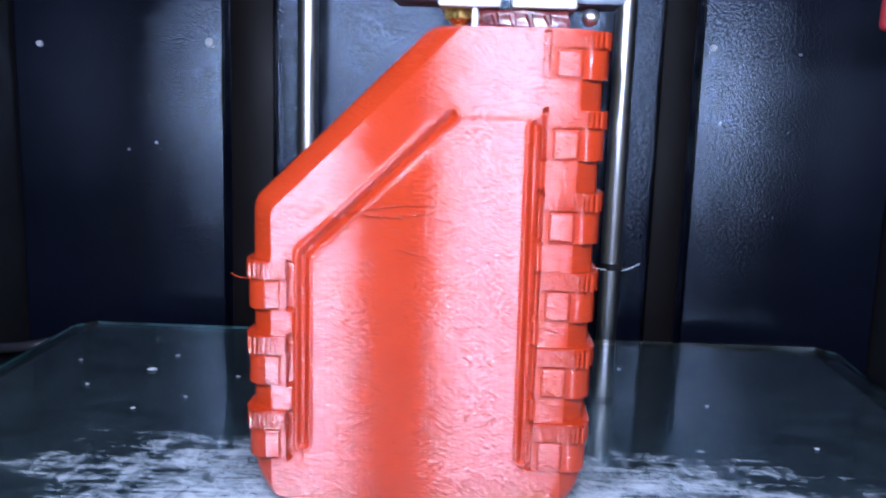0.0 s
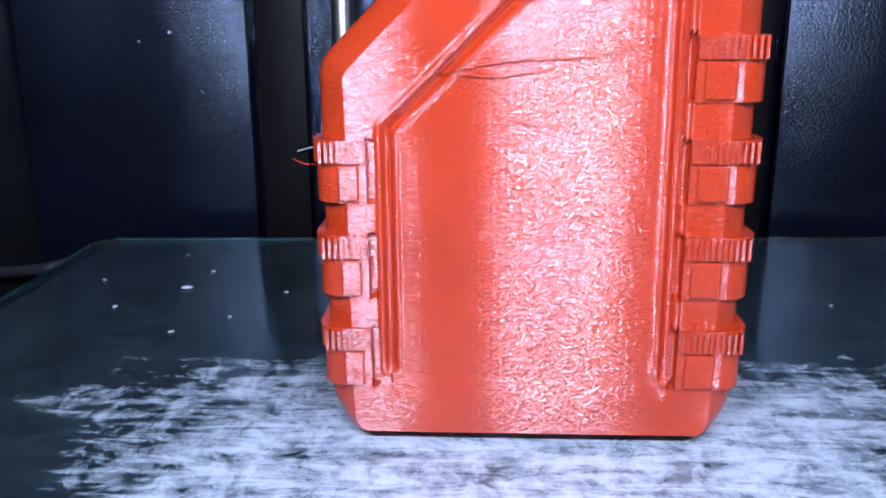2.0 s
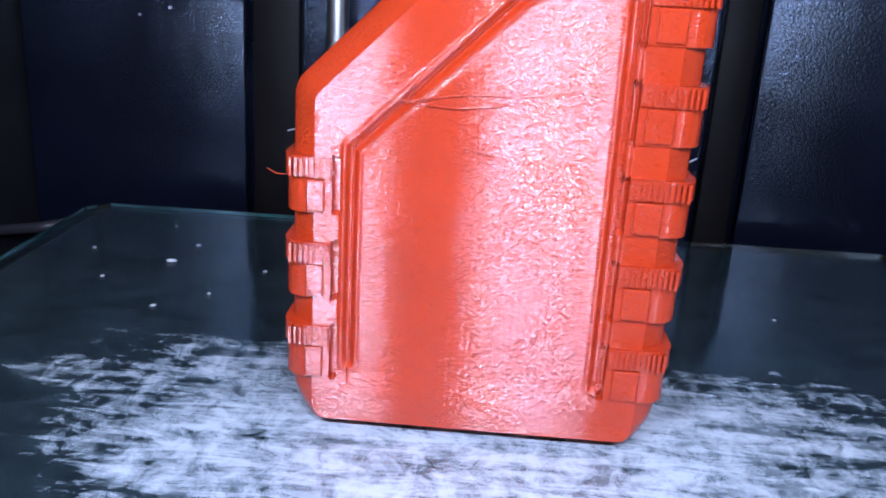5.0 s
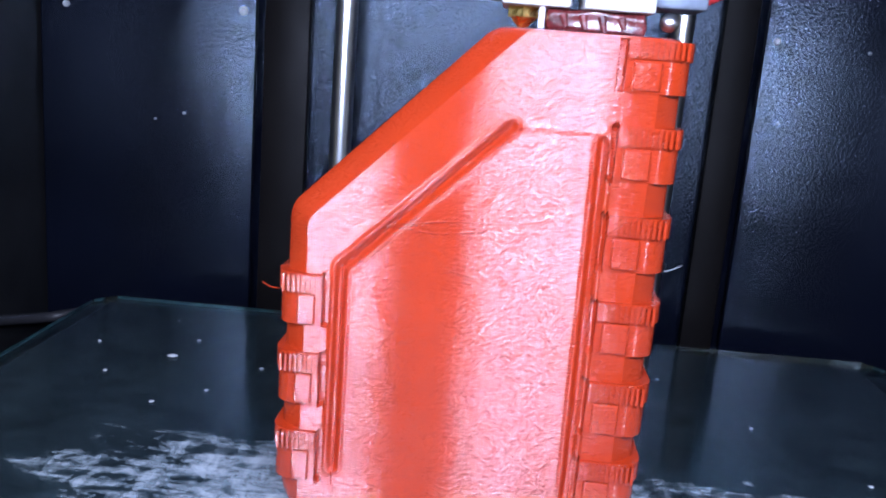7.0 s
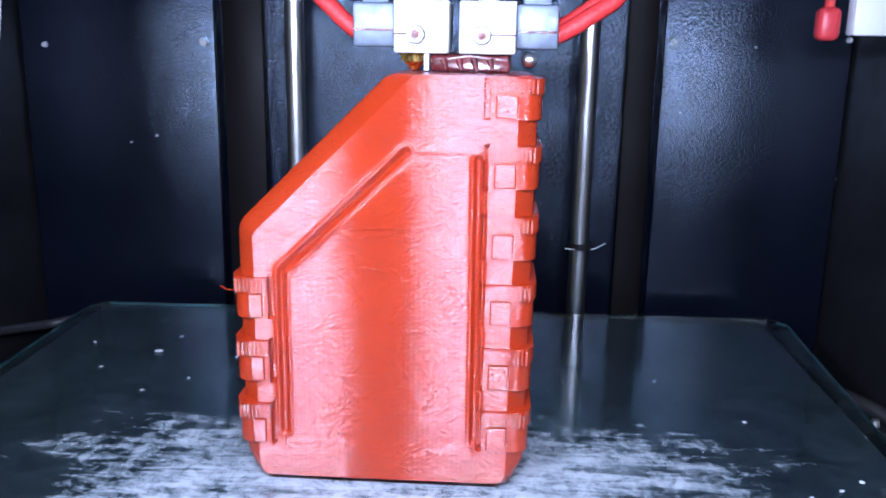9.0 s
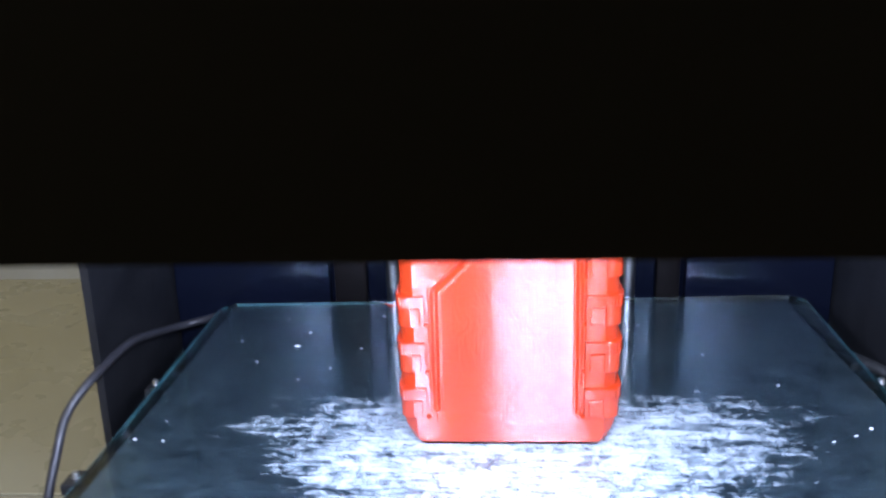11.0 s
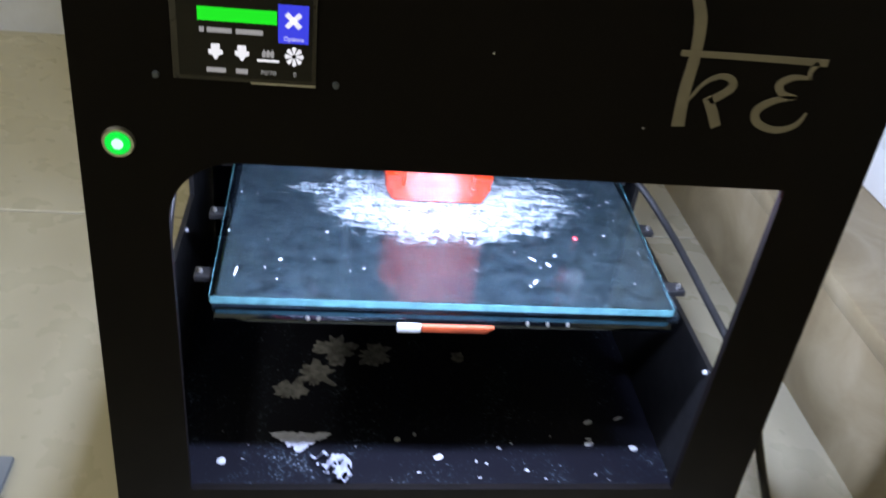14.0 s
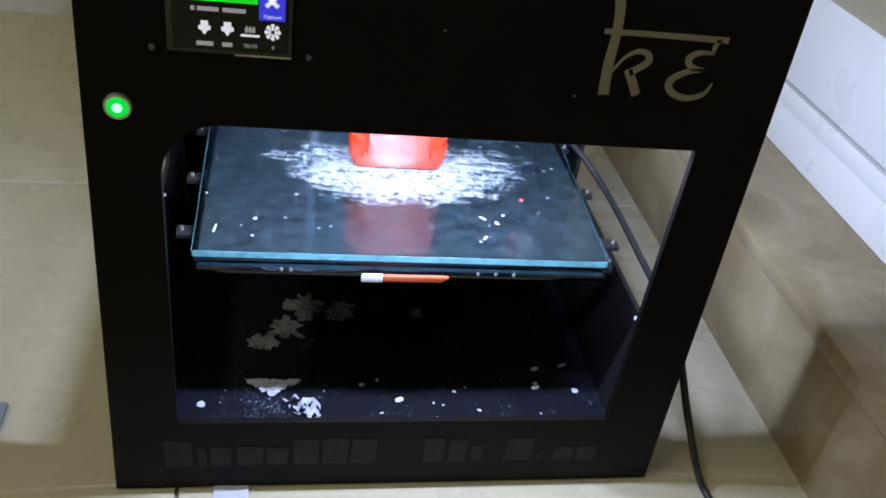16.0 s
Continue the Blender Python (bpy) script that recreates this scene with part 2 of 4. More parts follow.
LEDGE = stone("brown_veined_stone", (0.18, 0.13, 0.065), (0.29, 0.23, 0.13), (0.40, 0.33, 0.21), 9, 0.32)
WHITE_LAM = plain("white_laminate", (0.78, 0.80, 0.80), 0.3, 0, 0.5, 0.03, 5, 0.04)
DARK_GAP = plain("dark_seam_and_switch", (0.05, 0.05, 0.05), 0.6, 0, 0.4, 0.2, 30)
LOGO = plain("beige_paint_logo", (0.27, 0.245, 0.19), 0.6, 0, 0.3, 0.1, 60)
ENGRAVE = plain("grey_engraved_paint", (0.017, 0.017, 0.015), 0.7, 0, 0.3, 0.35, 90)
BEZEL = plain("dark_grey_bezel", (0.055, 0.053, 0.048), 0.35, 0, 0.5, 0.2, 80)
SCREEN = plain("black_screen_glass", (0.006, 0.007, 0.009), 0.08, 0, 0.5, 0.2, 20, 0.02)
LIT_GREEN = glowing("lit_green", (0.01, 0.9, 0.02), 0.30)
LIT_BLUE = glowing("lit_blue", (0.04, 0.05, 0.75), 0.36)
LIT_WHITE = glowing("lit_white", (0.9, 0.9, 1.0), 0.32)
LIT_GREY = glowing("lit_grey", (0.8, 0.8, 0.9), 0.10)
LED_GREEN = glowing("green_led_ring", (0.0, 0.8, 0.06), 0.36)
LED_CORE = glowing("green_led_core", (0.35, 1.0, 0.55), 0.8)
LED_STRIP = glowing("white_led_strip", (0.85, 0.92, 1.0), 6.0)
TUBE = glowing("white_tube", (1.0, 0.95, 0.8), 6.0)


# ---------------------------------------------------------------- mesh helpers
def box(bm, x0, x1, y0, y1, z0, z1, bevel=0.0, seg=2):
    r = bmesh.ops.create_cube(bm, size=1.0)
    bmesh.ops.scale(bm, vec=(x1 - x0, y1 - y0, z1 - z0), verts=r["verts"])
    bmesh.ops.translate(bm, vec=((x0 + x1) / 2, (y0 + y1) / 2, (z0 + z1) / 2), verts=r["verts"])
    if bevel:
        edges = {e for v in r["verts"] for e in v.link_edges}
        bmesh.ops.bevel(bm, geom=list(edges), offset=bevel, segments=seg, profile=0.5, affect="EDGES")
    return bm


def rod(bm, a, b, r0, r1=None, seg=24):
    a, b = Vector(a), Vector(b)
    d = b - a
    m = Matrix.Translation((a + b) / 2) @ d.to_track_quat("Z", "Y").to_matrix().to_4x4()
    bmesh.ops.create_cone(bm, cap_ends=True, segments=seg, radius1=r0, radius2=r0 if r1 is None else r1, depth=d.length, matrix=m)
    return bm


def tube_along(bm, pts, r, seg=10):
    """A smooth round cable through the points given."""
    pts = [Vector(p) for p in pts]
    fine = []
    for i in range(len(pts) - 1):
        p0, p1, p2, p3 = pts[max(i - 1, 0)], pts[i], pts[i + 1], pts[min(i + 2, len(pts) - 1)]
        for k in range(8):
            t = k / 8
            fine.append(0.5 * (2 * p1 + (p2 - p0) * t + (2 * p0 - 5 * p1 + 4 * p2 - p3) * t * t + (3 * p1 - p0 - 3 * p2 + p3) * t ** 3))
    fine.append(pts[-1])
    rings, up = [], Vector((0.13, 0.21, 1)).normalized()
    for i, p in enumerate(fine):
        d = (fine[min(i + 1, len(fine) - 1)] - fine[max(i - 1, 0)]).normalized()
        s = d.cross(up)
        if s.length < 1e-4:
            s = d.cross(Vector((1, 0, 0)))
        s.normalize()
        u = s.cross(d)
        rings.append([bm.verts.new(p + r * (math.cos(a) * s + math.sin(a) * u)) for a in [2 * math.pi * j / seg for j in range(seg)]])
    for a, b in zip(rings, rings[1:]):
        for j in range(seg):
            bm.faces.new((a[j], a[(j + 1) % seg], b[(j + 1) % seg], b[j]))
    bm.faces.new(rings[0][::-1])
    bm.faces.new(rings[-1])
    return bm


def sheet(bm, outer, holes, place, depth):
    """A flat sheet with holes; place(u, v, w) turns sheet coordinates into the world, w from 0 to depth."""
    edges = []
    for loop in (outer, *holes):
        vs = [bm.verts.new(place(u, v, 0)) for u, v in loop]
        edges += [bm.edges.new((vs[i], vs[(i + 1) % len(vs)])) for i in range(len(vs))]
    r = bmesh.ops.triangle_fill(bm, use_beauty=True, use_dissolve=False, edges=edges)
    faces = [g for g in r["geom"] if isinstance(g, bmesh.types.BMFace)]
    off = Vector(place(0, 0, depth)) - Vector(place(0, 0, 0))
    ex = bmesh.ops.extrude_face_region(bm, geom=faces, use_keep_orig=True)
    bmesh.ops.translate(bm, vec=off, verts=[g for g in ex["geom"] if isinstance(g, bmesh.types.BMVert)])
    bmesh.ops.recalc_face_normals(bm, faces=bm.faces)
    return bm


def arc(cx, cy, r, a0, a1, n=10):
    return [(cx + r * math.cos(radians(a0 + (a1 - a0) * i / n)), cy + r * math.sin(radians(a0 + (a1 - a0) * i / n))) for i in range(n + 1)]


def stroke(bm, pts, widths, y, thick=0.0006, fine=6):
    """A flat painted stroke of changing width on the front panel, along x, z points."""
    p = [Vector((a, 0, b)) for a, b in pts]
    line, wid = [], []
    for i in range(len(p) - 1):
        p0, p1, p2, p3 = p[max(i - 1, 0)], p[i], p[i + 1], p[min(i + 2, len(p) - 1)]
        for k in range(fine):
            t = k / fine
            line.append(0.5 * (2 * p1 + (p2 - p0) * t + (2 * p0 - 5 * p1 + 4 * p2 - p3) * t * t + (3 * p1 - p0 - 3 * p2 + p3) * t ** 3))
            wid.append(widths[i] * (1 - t) + widths[i + 1] * t)
    line.append(p[-1])
    wid.append(widths[-1])
    rows = []
    for i, q in enumerate(line):
        d = (line[min(i + 1, len(line) - 1)] - line[max(i - 1, 0)]).normalized()
        n = Vector((-d.z, 0, d.x)) * wid[i] / 2
        rows.append([bm.verts.new((q + s * n) + Vector((0, yy, 0))) for s, yy in ((1, y), (-1, y), (-1, y - thick), (1, y - thick))])
    for a, b in zip(rows, rows[1:]):
        for j in range(4):
            bm.faces.new((a[j], a[(j + 1) % 4], b[(j + 1) % 4], b[j]))
    bm.faces.new(rows[0])
    bm.faces.new(rows[-1][::-1])
    bmesh.ops.recalc_face_normals(bm, faces=bm.faces)
    return bm


def mesh_of(name, bm, mat, smooth=True):
    me = bpy.data.meshes.new(name)
    bm.to_mesh(me)
    bm.free()
    me.materials.append(mat)
    if smooth:
        me.shade_smooth()
        me.set_sharp_from_angle(angle=radians(32))
    return me


def thing(name, bm, mat, label, category, group="", kind="", smooth=True):
    ob = new(name, mesh_of(name, bm, mat, smooth) if bm is not None else None)
    return tagged(ob, label, category, group, kind)


def part(name, bm, mat, parent, label="", smooth=True):
    ob = new(name, mesh_of(name, bm, mat, smooth))
    ob.parent = parent
    return tagged(ob, label)


def B():
    return bmesh.new()


# ---------------------------------------------------------------- the room
ROOM_X0, ROOM_X1, ROOM_Y0, ROOM_Y1, ROOM_H = -2.4, 0.80, -2.2, 0.96, 2.6
thing("floor", box(B(), ROOM_X0 - 0.1, ROOM_X1 + 0.1, ROOM_Y0 - 0.1, ROOM_Y1 + 0.1, -0.06, -0.0035), GROUT, "beige glazed floor tiles with thin dirty joints", "floor", kind="structure", smooth=False)
floor_ob = bpy.data.objects["floor"]
thing("wall_north", box(B(), ROOM_X0 - 0.1, ROOM_X1 + 0.1, ROOM_Y1, ROOM_Y1 + 0.1, -0.06, ROOM_H), PAINT, "plain cream painted wall behind the printer", "wall", kind="structure", smooth=False)
thing("wall_south", box(B(), ROOM_X0 - 0.1, ROOM_X1 + 0.1, ROOM_Y0 - 0.1, ROOM_Y0, -0.06, ROOM_H), PAINT, "plain cream painted wall", "wall", kind="structure", smooth=False)
thing("wall_west", box(B(), ROOM_X0 - 0.1, ROOM_X0, ROOM_Y0, ROOM_Y1, -0.06, ROOM_H), PAINT, "plain cream painted wall", "wall", kind="structure", smooth=False)
thing("wall_east", box(B(), ROOM_X1, ROOM_X1 + 0.1, ROOM_Y0, ROOM_Y1, -0.06, ROOM_H), PAINT, "plain cream painted wall beside the printer", "wall", kind="structure", smooth=False)
thing("ceiling", box(B(), ROOM_X0 - 0.1, ROOM_X1 + 0.1, ROOM_Y0 - 0.1, ROOM_Y1 + 0.1, ROOM_H, ROOM_H + 0.1), PAINT, "plain cream painted ceiling", "ceiling", kind="structure", smooth=False)
thing("baseboard", box(B(), ROOM_X0, ROOM_X1, ROOM_Y1 - 0.012, ROOM_Y1 - 0.001, -0.003, 0.068, 0.002), SKIRT, "white stone skirting at the foot of the cream wall", "baseboard", kind="structure")
tube_lamp = thing("tube_lamp", None, None, "white ceiling tube lamp in a slim batten", "lamp")
part("batten", box(B(), -2.12, -0.88, -0.59, -0.53, ROOM_H - 0.05, ROOM_H, 0.004), WHITE_PLASTIC, tube_lamp)
part("tube", rod(B(), (-2.1, -0.56, ROOM_H - 0.062), (-0.9, -0.56, ROOM_H - 0.062), 0.013), TUBE, tube_lamp, "glowing white tube")

# ---------------------------------------------------------------- the printer
printer = thing("printer_cabinet", None, None, "black sheet-metal 3D printer cabinet with open front and sides", "3D printer")
PX0, PX1, PZ1, PD = -0.208, 0.200, 0.417, 0.405
OX0, OX1, OZ0, OZ1 = -0.1675, 0.158, 0.071, 0.312

outer = [(-0.2145, 0.002), (0.2095, 0.002), (0.1985, PZ1 + 0.003), (-0.2050, PZ1 + 0.003)]
opening = [(OX0, OZ0), (OX1, OZ0), (OX1, OZ1)] + arc(OX0 + 0.036, OZ1 - 0.036, 0.036, 90, 180, 12)
front_panel = part("front_panel", sheet(B(), outer, [opening], lambda u, v, w: (u, w, v), 0.005), FRONT, printer, "flat black front panel with a large opening", smooth=False)
side_hole = [(0.035, 0.122), (0.285, 0.122), (0.285, 0.372), (0.035, 0.372)]
side_outer = [(0.006, 0.002), (PD, 0.002), (PD, PZ1), (0.006, PZ1)]
part("side_panel", sheet(B(), side_outer, [side_hole], lambda u, v, w: (PX0 + 0.001 + w, u, v), 0.004), SATIN, printer, smooth=False)
part("side_panel", sheet(B(), side_outer, [side_hole], lambda u, v, w: (PX1 - 0.005 + w, u, v), 0.004), SATIN, printer, smooth=False)
part("floor_panel", box(B(), PX0 + 0.006, PX1 - 0.006, 0.006, PD - 0.002, 0.002, 0.008), dusty_sheet(), printer, "black floor panel strewn with fine pale dust")
part("top_panel", box(B(), PX0 + 0.003, PX1 - 0.003, 0.0055, PD + 0.006, PZ1 + 0.001, PZ1 + 0.005), SATIN, printer)
part("back_panel", box(B(), PX0 + 0.006, PX1 - 0.006, PD - 0.001, PD + 0.004, 0.009, PZ1), COAT, printer, "pebbled black back panel", smooth=False)
part("side_sheet", box(B(), PX0 + 0.006, -0.106, 0.390, 0.394, 0.009, PZ1, 0.0008), COAT, printer)
part("side_sheet", box(B(), 0.108, PX1 - 0.006, 0.390, 0.394, 0.009, PZ1, 0.0008), COAT, printer)
for x0, x1 in ((-0.104, -0.084), (0.092, 0.106)):
    part("channel", box(B(), x0, x1, 0.396, 0.402, 0.009, PZ1, 0.0008), FRONT, printer)
for x in (-0.066, 0.073):
    part("guide_rod", rod(B(), (x, 0.386, 0.009), (x, 0.386, PZ1), 0.0046, seg=32), STEEL, printer, "polished steel guide rod")
part("bed_frame", box(B(), -0.160, 0.162, 0.0715, 0.372, 0.1600, 0.1672, 0.0015), BED, printer, "glossy black heated bed")
part("bed_lip", box(B(), -0.157, 0.152, 0.0590, 0.0712, 0.1630, 0.1660, 0.0006), plain("dark_polished_lip", (0.10, 0.12, 0.15), 0.12, 1.0, 0.5, 0.3, 60, 0.06), printer, "dark polished strip under the front edge of the glass")

# a white and an orange-red block in front of the bed lip
tab = part("bed_block", box(B(), -0.0385, -0.0225, 0.0570, 0.0690, 0.1585, 0.1655, 0.0008), FLECK, printer, "white block under the front edge of the glass")
orange_block = B()
box(orange_block, -0.0222, 0.0275, 0.0570, 0.0690, 0.1585, 0.1652, 0.0018, 3)
for v in orange_block.verts:
    if v.co.x > 0.018 and v.co.z < 0.161:
        v.co.x -= 0.004
part("orange_block", orange_block, ORANGE, tab, "orange-red block under the front edge of the glass")
# Added pale studs stand in for spots of light mirrored in the lip.
for x in (-0.097, -0.090, 0.050, 0.0640, 0.078):
    part("lip_glint", rod(B(), (x, 0.0605, 0.1655), (x, 0.0605, 0.1676), 0.0016, 0.0010, 14), ALU, printer, "small pale stud standing for a glint on the strip")

plate = thing("glass_plate", None, None, "clear glass print plate smeared with dried glue on a black bed", "glass plate")
corner = [(-0.161, 0.072), (0.156, 0.071), (0.171, 0.368), (0.164, 0.376), (-0.158, 0.368), (-0.165, 0.360)]
part("pane", sheet(B(), corner, [], lambda u, v, w: (u, v, 0.1675 + w), 0.0060), GLASS, plate, smooth=False)
EDGE = plain("ground_glass_edge", (0.10, 0.25, 0.27), 0.35, 0, 0.5, 0.3, 120)
for a, b in zip(corner, corner[1:] + corner[:1]):
    d = (Vector(b) - Vector(a)).normalized()
    o = Vector((d.y, -d.x)) * 0.0004
    pts = [Vector(a) + d * 0.0004, Vector(b) - d * 0.0004]
    quad = [pts[0], pts[1], pts[1] + o, pts[0] + o]
    part("ground_edge", sheet(B(), [tuple(q) for q in quad], [], lambda u, v, w: (u, v, 0.1680 + w), 0.0052), EDGE, plate, "pale green ground edge of the glass", smooth=False)
g = B()
bmesh.ops.create_grid(g, x_segments=2, y_segments=2, size=1)
bmesh.ops.scale(g, vec=(0.1575, 0.146, 1), verts=g.verts)
bmesh.ops.translate(g, vec=(-0.003, 0.021, 0), verts=g.verts)
glue = part("glue_film", g, GLUE, plate, "streaky dried white glue")
glue.location = (0.004, 0.197, 0.1738)

# ---------------------------------------------------------------- the red printed canister
can = thing("printed_canister", None, None, "red 3D-printed toy oil canister with slanted shoulder, on the glass plate", "canister")
CZ, CF, CD = 0.1745, 0.199, 0.042
OUT = [(-0.0372, 0.0), (0.0365, 0.0), (0.0408, 0.0082), (0.0408, 0.1190), (0.0010, 0.1190), (-0.0416, 0.0770), (-0.0416, 0.0088)]
# how wide the chamfer is along each side: narrow at the foot, hardly any along the top
CHAMFER = (0.42, 0.6, 1.0, 0.06, 1.0, 1.0, 0.6)
BOW = 0.0002


def rounded(poly, r, n=6):
    out = []
    k = len(poly)
    for i in range(k):
        p, a, b = Vector(poly[i]), Vector(poly[i - 1]), Vector(poly[(i + 1) % k])
        u, v = (a - p).normalized(), (b - p).normalized()
        d = min(r, (a - p).length * 0.4, (b - p).length * 0.4)
        for j in range(n + 1):
            t = j / n
            out.append((1 - t) ** 2 * (p + u * d) + 2 * t * (1 - t) * p + t * t * (p + v * d))
    return out


def outline(ins, r, per=74):
    """The canister's outline drawn in by ins, with corners of radius r, always with the same count of points."""
    k = len(OUT)
    poly = []
    for i in range(k):
        p, a, b = Vector(OUT[i]), Vector(OUT[i - 1]), Vector(OUT[(i + 1) % k])
        u, v = (p - a).normalized(), (b - p).normalized()
        n1, n2 = Vector((-u.y, u.x)), Vector((-v.y, v.x))
        d1, d2 = ins * CHAMFER[i - 1], ins * CHAMFER[i]
        det = n1.x * n2.y - n1.y * n2.x
        poly.append(p + Vector(((d1 * n2.y - d2 * n1.y) / det, (n1.x * d2 - n2.x * d1) / det)))
    c = rounded(poly, r)
    n = len(c) // k
    out = []
    for i in range(k):
        out += c[i * n:(i + 1) * n]
        a, b = c[(i + 1) * n - 1], c[((i + 1) * n) % len(c)]
        out += [a.lerp(b, t / per) for t in range(1, per)]
    return out


def seg_dist(x, z, a, b):
    ax, az, bx, bz = *a, *b
    dx, dz = bx - ax, bz - az
    t = max(0, min(1, ((x - ax) * dx + (z - az) * dz) / (dx * dx + dz * dz)))
    return math.hypot(x - ax - t * dx, z - az - t * dz)


GROOVE_L = [(-0.0285, 0.0165), (-0.0285, 0.0645), (0.0060, 0.0985)]
GROOVE_R = [(0.0256, 0.0965), (0.0262, 0.0150)]


LEFT_ROWS = ((0.0505, 0.0625), (0.0315, 0.0440), (0.0125, 0.0250))
RIGHT_ROWS = ((0.1075, 0.1182), (0.0890, 0.1005), (0.0695, 0.0815), (0.0505, 0.0625), (0.0315, 0.0440), (0.0125, 0.0250))
SLOTS = ((-0.0325, -0.0310, LEFT_ROWS), (0.0268, 0.0283, RIGHT_ROWS))


def face_depth(x, z):
    """How far the front skin lies behind its highest level."""
    d = min(seg_dist(x, z, GROOVE_L[0], GROOVE_L[1]), seg_dist(x, z, GROOVE_L[1], GROOVE_L[2]), seg_dist(x, z, GROOVE_R[0], GROOVE_R[1]))
    groove = 0.0011 * max(0.0, 1 - (d / 0.0011) ** 2)
    ridge = 0.0004 * math.exp(-((d - 0.0017) / 0.0005) ** 2)
    slot = 0.0
    for x0, x1, rows in SLOTS:
        if x0 < x < x1 and any(a < z < b for a, b in rows):
            slot = 0.0016
    # the panel between the grooves lies a little lower than the neck above it, and runs out at its foot
    sunk = 0.0
    if -0.0285 < x < 0.0259 and z - 0.0645 < (x + 0.0285) * 0.9855:
        sunk = 0.0006 * max(0.0, min(1.0, (0.0985 - z) / 0.0008)) * max(0.0, min(1.0, (z - 0.0095) / 0.0050))
    return max(groove, slot) + sunk - ridge + BOW * (x / 0.041) ** 2


def canister_body():
    bm = B()
    mid = Vector((0.003, 0.052))
    rings = []

    def ring(pts):
        rings.append([bm.verts.new(p) for p in pts])

    R = 0.0052
    for a in (0, 18, 36, 54, 72, 90):
        ins, dep = R * (1 - math.sin(radians(a))), R * (1 - math.cos(radians(a)))
        ring([(q.x, CF + CD - dep, CZ + q.y) for q in outline(ins, 0.0030)])
    # worn chamfer towards the face, that meets it in a crease
    for u in (0, 0.02, 0.06, 0.14, 0.26, 0.42, 0.60, 0.80, 1.0):
        ins, dep = R * u, R * (1 - u ** 0.72)
        ring([(q.x, CF + dep + BOW * (q.x / 0.041) ** 2, CZ + q.y) for q in outline(ins, 0.0030 - 0.0015 * u)])
    inner = outline(R, 0.0015)
    n = len(inner)
    steps = 190
    for k in range(1, steps):
        s = 1 - k / steps
        pts = [mid + s * (q - mid) for q in inner]
        ring([(p.x, CF + face_depth(p.x, p.y), CZ + p.y) for p in pts])
    for a, b in zip(rings, rings[1:]):
        for j in range(n):
            bm.faces.new((a[j], a[(j + 1) % n], b[(j + 1) % n], b[j]))
    bm.faces.new(rings[0])
    tip = bm.verts.new((mid.x, CF, CZ + mid.y))
    for j in range(n):
        bm.faces.new((rings[-1][j], rings[-1][(j + 1) % n], tip))
    bmesh.ops.recalc_face_normals(bm, faces=bm.faces)
    return bm


part("body", canister_body(), RED, can)


def strap(x_in, x_out, z0, z1):
    """A band that wraps the edge from the face round to the side; a proud upper lip and a pad lie on it as pieces of their own."""
    s = 1 if x_out > x_in else -1
    w = abs(x_out - x_in)
    FS = CF + BOW * 0.72

    def wrap(bm, a, b, proud):
        prof = [(x_in, FS - proud), (x_out - s * 0.0042, FS - proud + 0.0003)]
        for k in range(0, 91, 15):
            prof.append((x_out - s * 0.0042 + s * (0.0042 + proud) * math.sin(radians(k)), FS + 0.0046 - (0.0042 + proud) * math.cos(radians(k))))
        prof += [(x_out + s * proud, FS + 0.026), (x_out - s * 0.004, FS + 0.026), (x_in, FS + 0.006)]
        lo = [bm.verts.new((x, y, CZ + a)) for x, y in prof]
        hi = [bm.verts.new((x, y, CZ + b)) for x, y in prof]
        for i in range(len(prof)):
            j = (i + 1) % len(prof)
            bm.faces.new((lo[i], lo[j], hi[j], hi[i]))
        bm.faces.new(lo[::-1])
        bm.faces.new(hi)
        bmesh.ops.recalc_face_normals(bm, faces=bm.faces)
        return bm

    zm = z0 + (z1 - z0) * 0.64
    band = part("strap", wrap(B(), z0, zm, 0.0007), RED, can)
    part("lip", wrap(B(), zm, z1, 0.0013), RED, band)
    a, b = sorted((x_in + s * 0.0014, x_in + s * w * 0.56))
    part("pad", box(B(), a, b, FS - 0.0014, FS + 0.002, CZ + z0 + 0.0005, CZ + zm - 0.0004, 0.0003, 1), RED, band)
    n = int(w / 0.00115)
    for k in range(n):
        x = x_in + s * (0.0005 + k * 0.00115)
        part("ridge", box(B(), x - 0.00028, x + 0.00028, FS - 0.00175, FS + 0.001, CZ + zm + 0.0002, CZ + z1 - 0.0002), RED, band, smooth=False)


for z0, z1 in LEFT_ROWS:
    strap(-0.0325, -0.0420, z0, z1)
for z0, z1 in RIGHT_ROWS:
    strap(0.0283, 0.0412, z0, z1)

# loose threads of plastic across the face, and specks of scorched plastic
for pts in ([(-0.0335, 0.0770), (-0.0245, 0.0760), (-0.0180, 0.0752), (-0.0060, 0.0770), (0.0090, 0.0778), (0.0170, 0.0798)],
            [(-0.0170, 0.0750), (-0.0080, 0.0742), (0.0020, 0.0756)],
            [(-0.0060, 0.0665), (-0.0010, 0.0655), (0.0015, 0.0652)]):
    part("thread", tube_along(B(), [(x, CF + BOW * (x / 0.041) ** 2 - 0.0001, CZ + z) for x, z in pts], 0.00014, 6), RED, can)
for side, z in ((-1, 0.057),):
    x = 0.0425 * side
    part("thread", tube_along(B(), [(x, CF + 0.006, CZ + z), (x + side * 0.0025, CF + 0.004, CZ + z + 0.0004), (x + side * 0.005, CF + 0.005, CZ + z + 0.0012)], 0.00012, 6), RED, can)

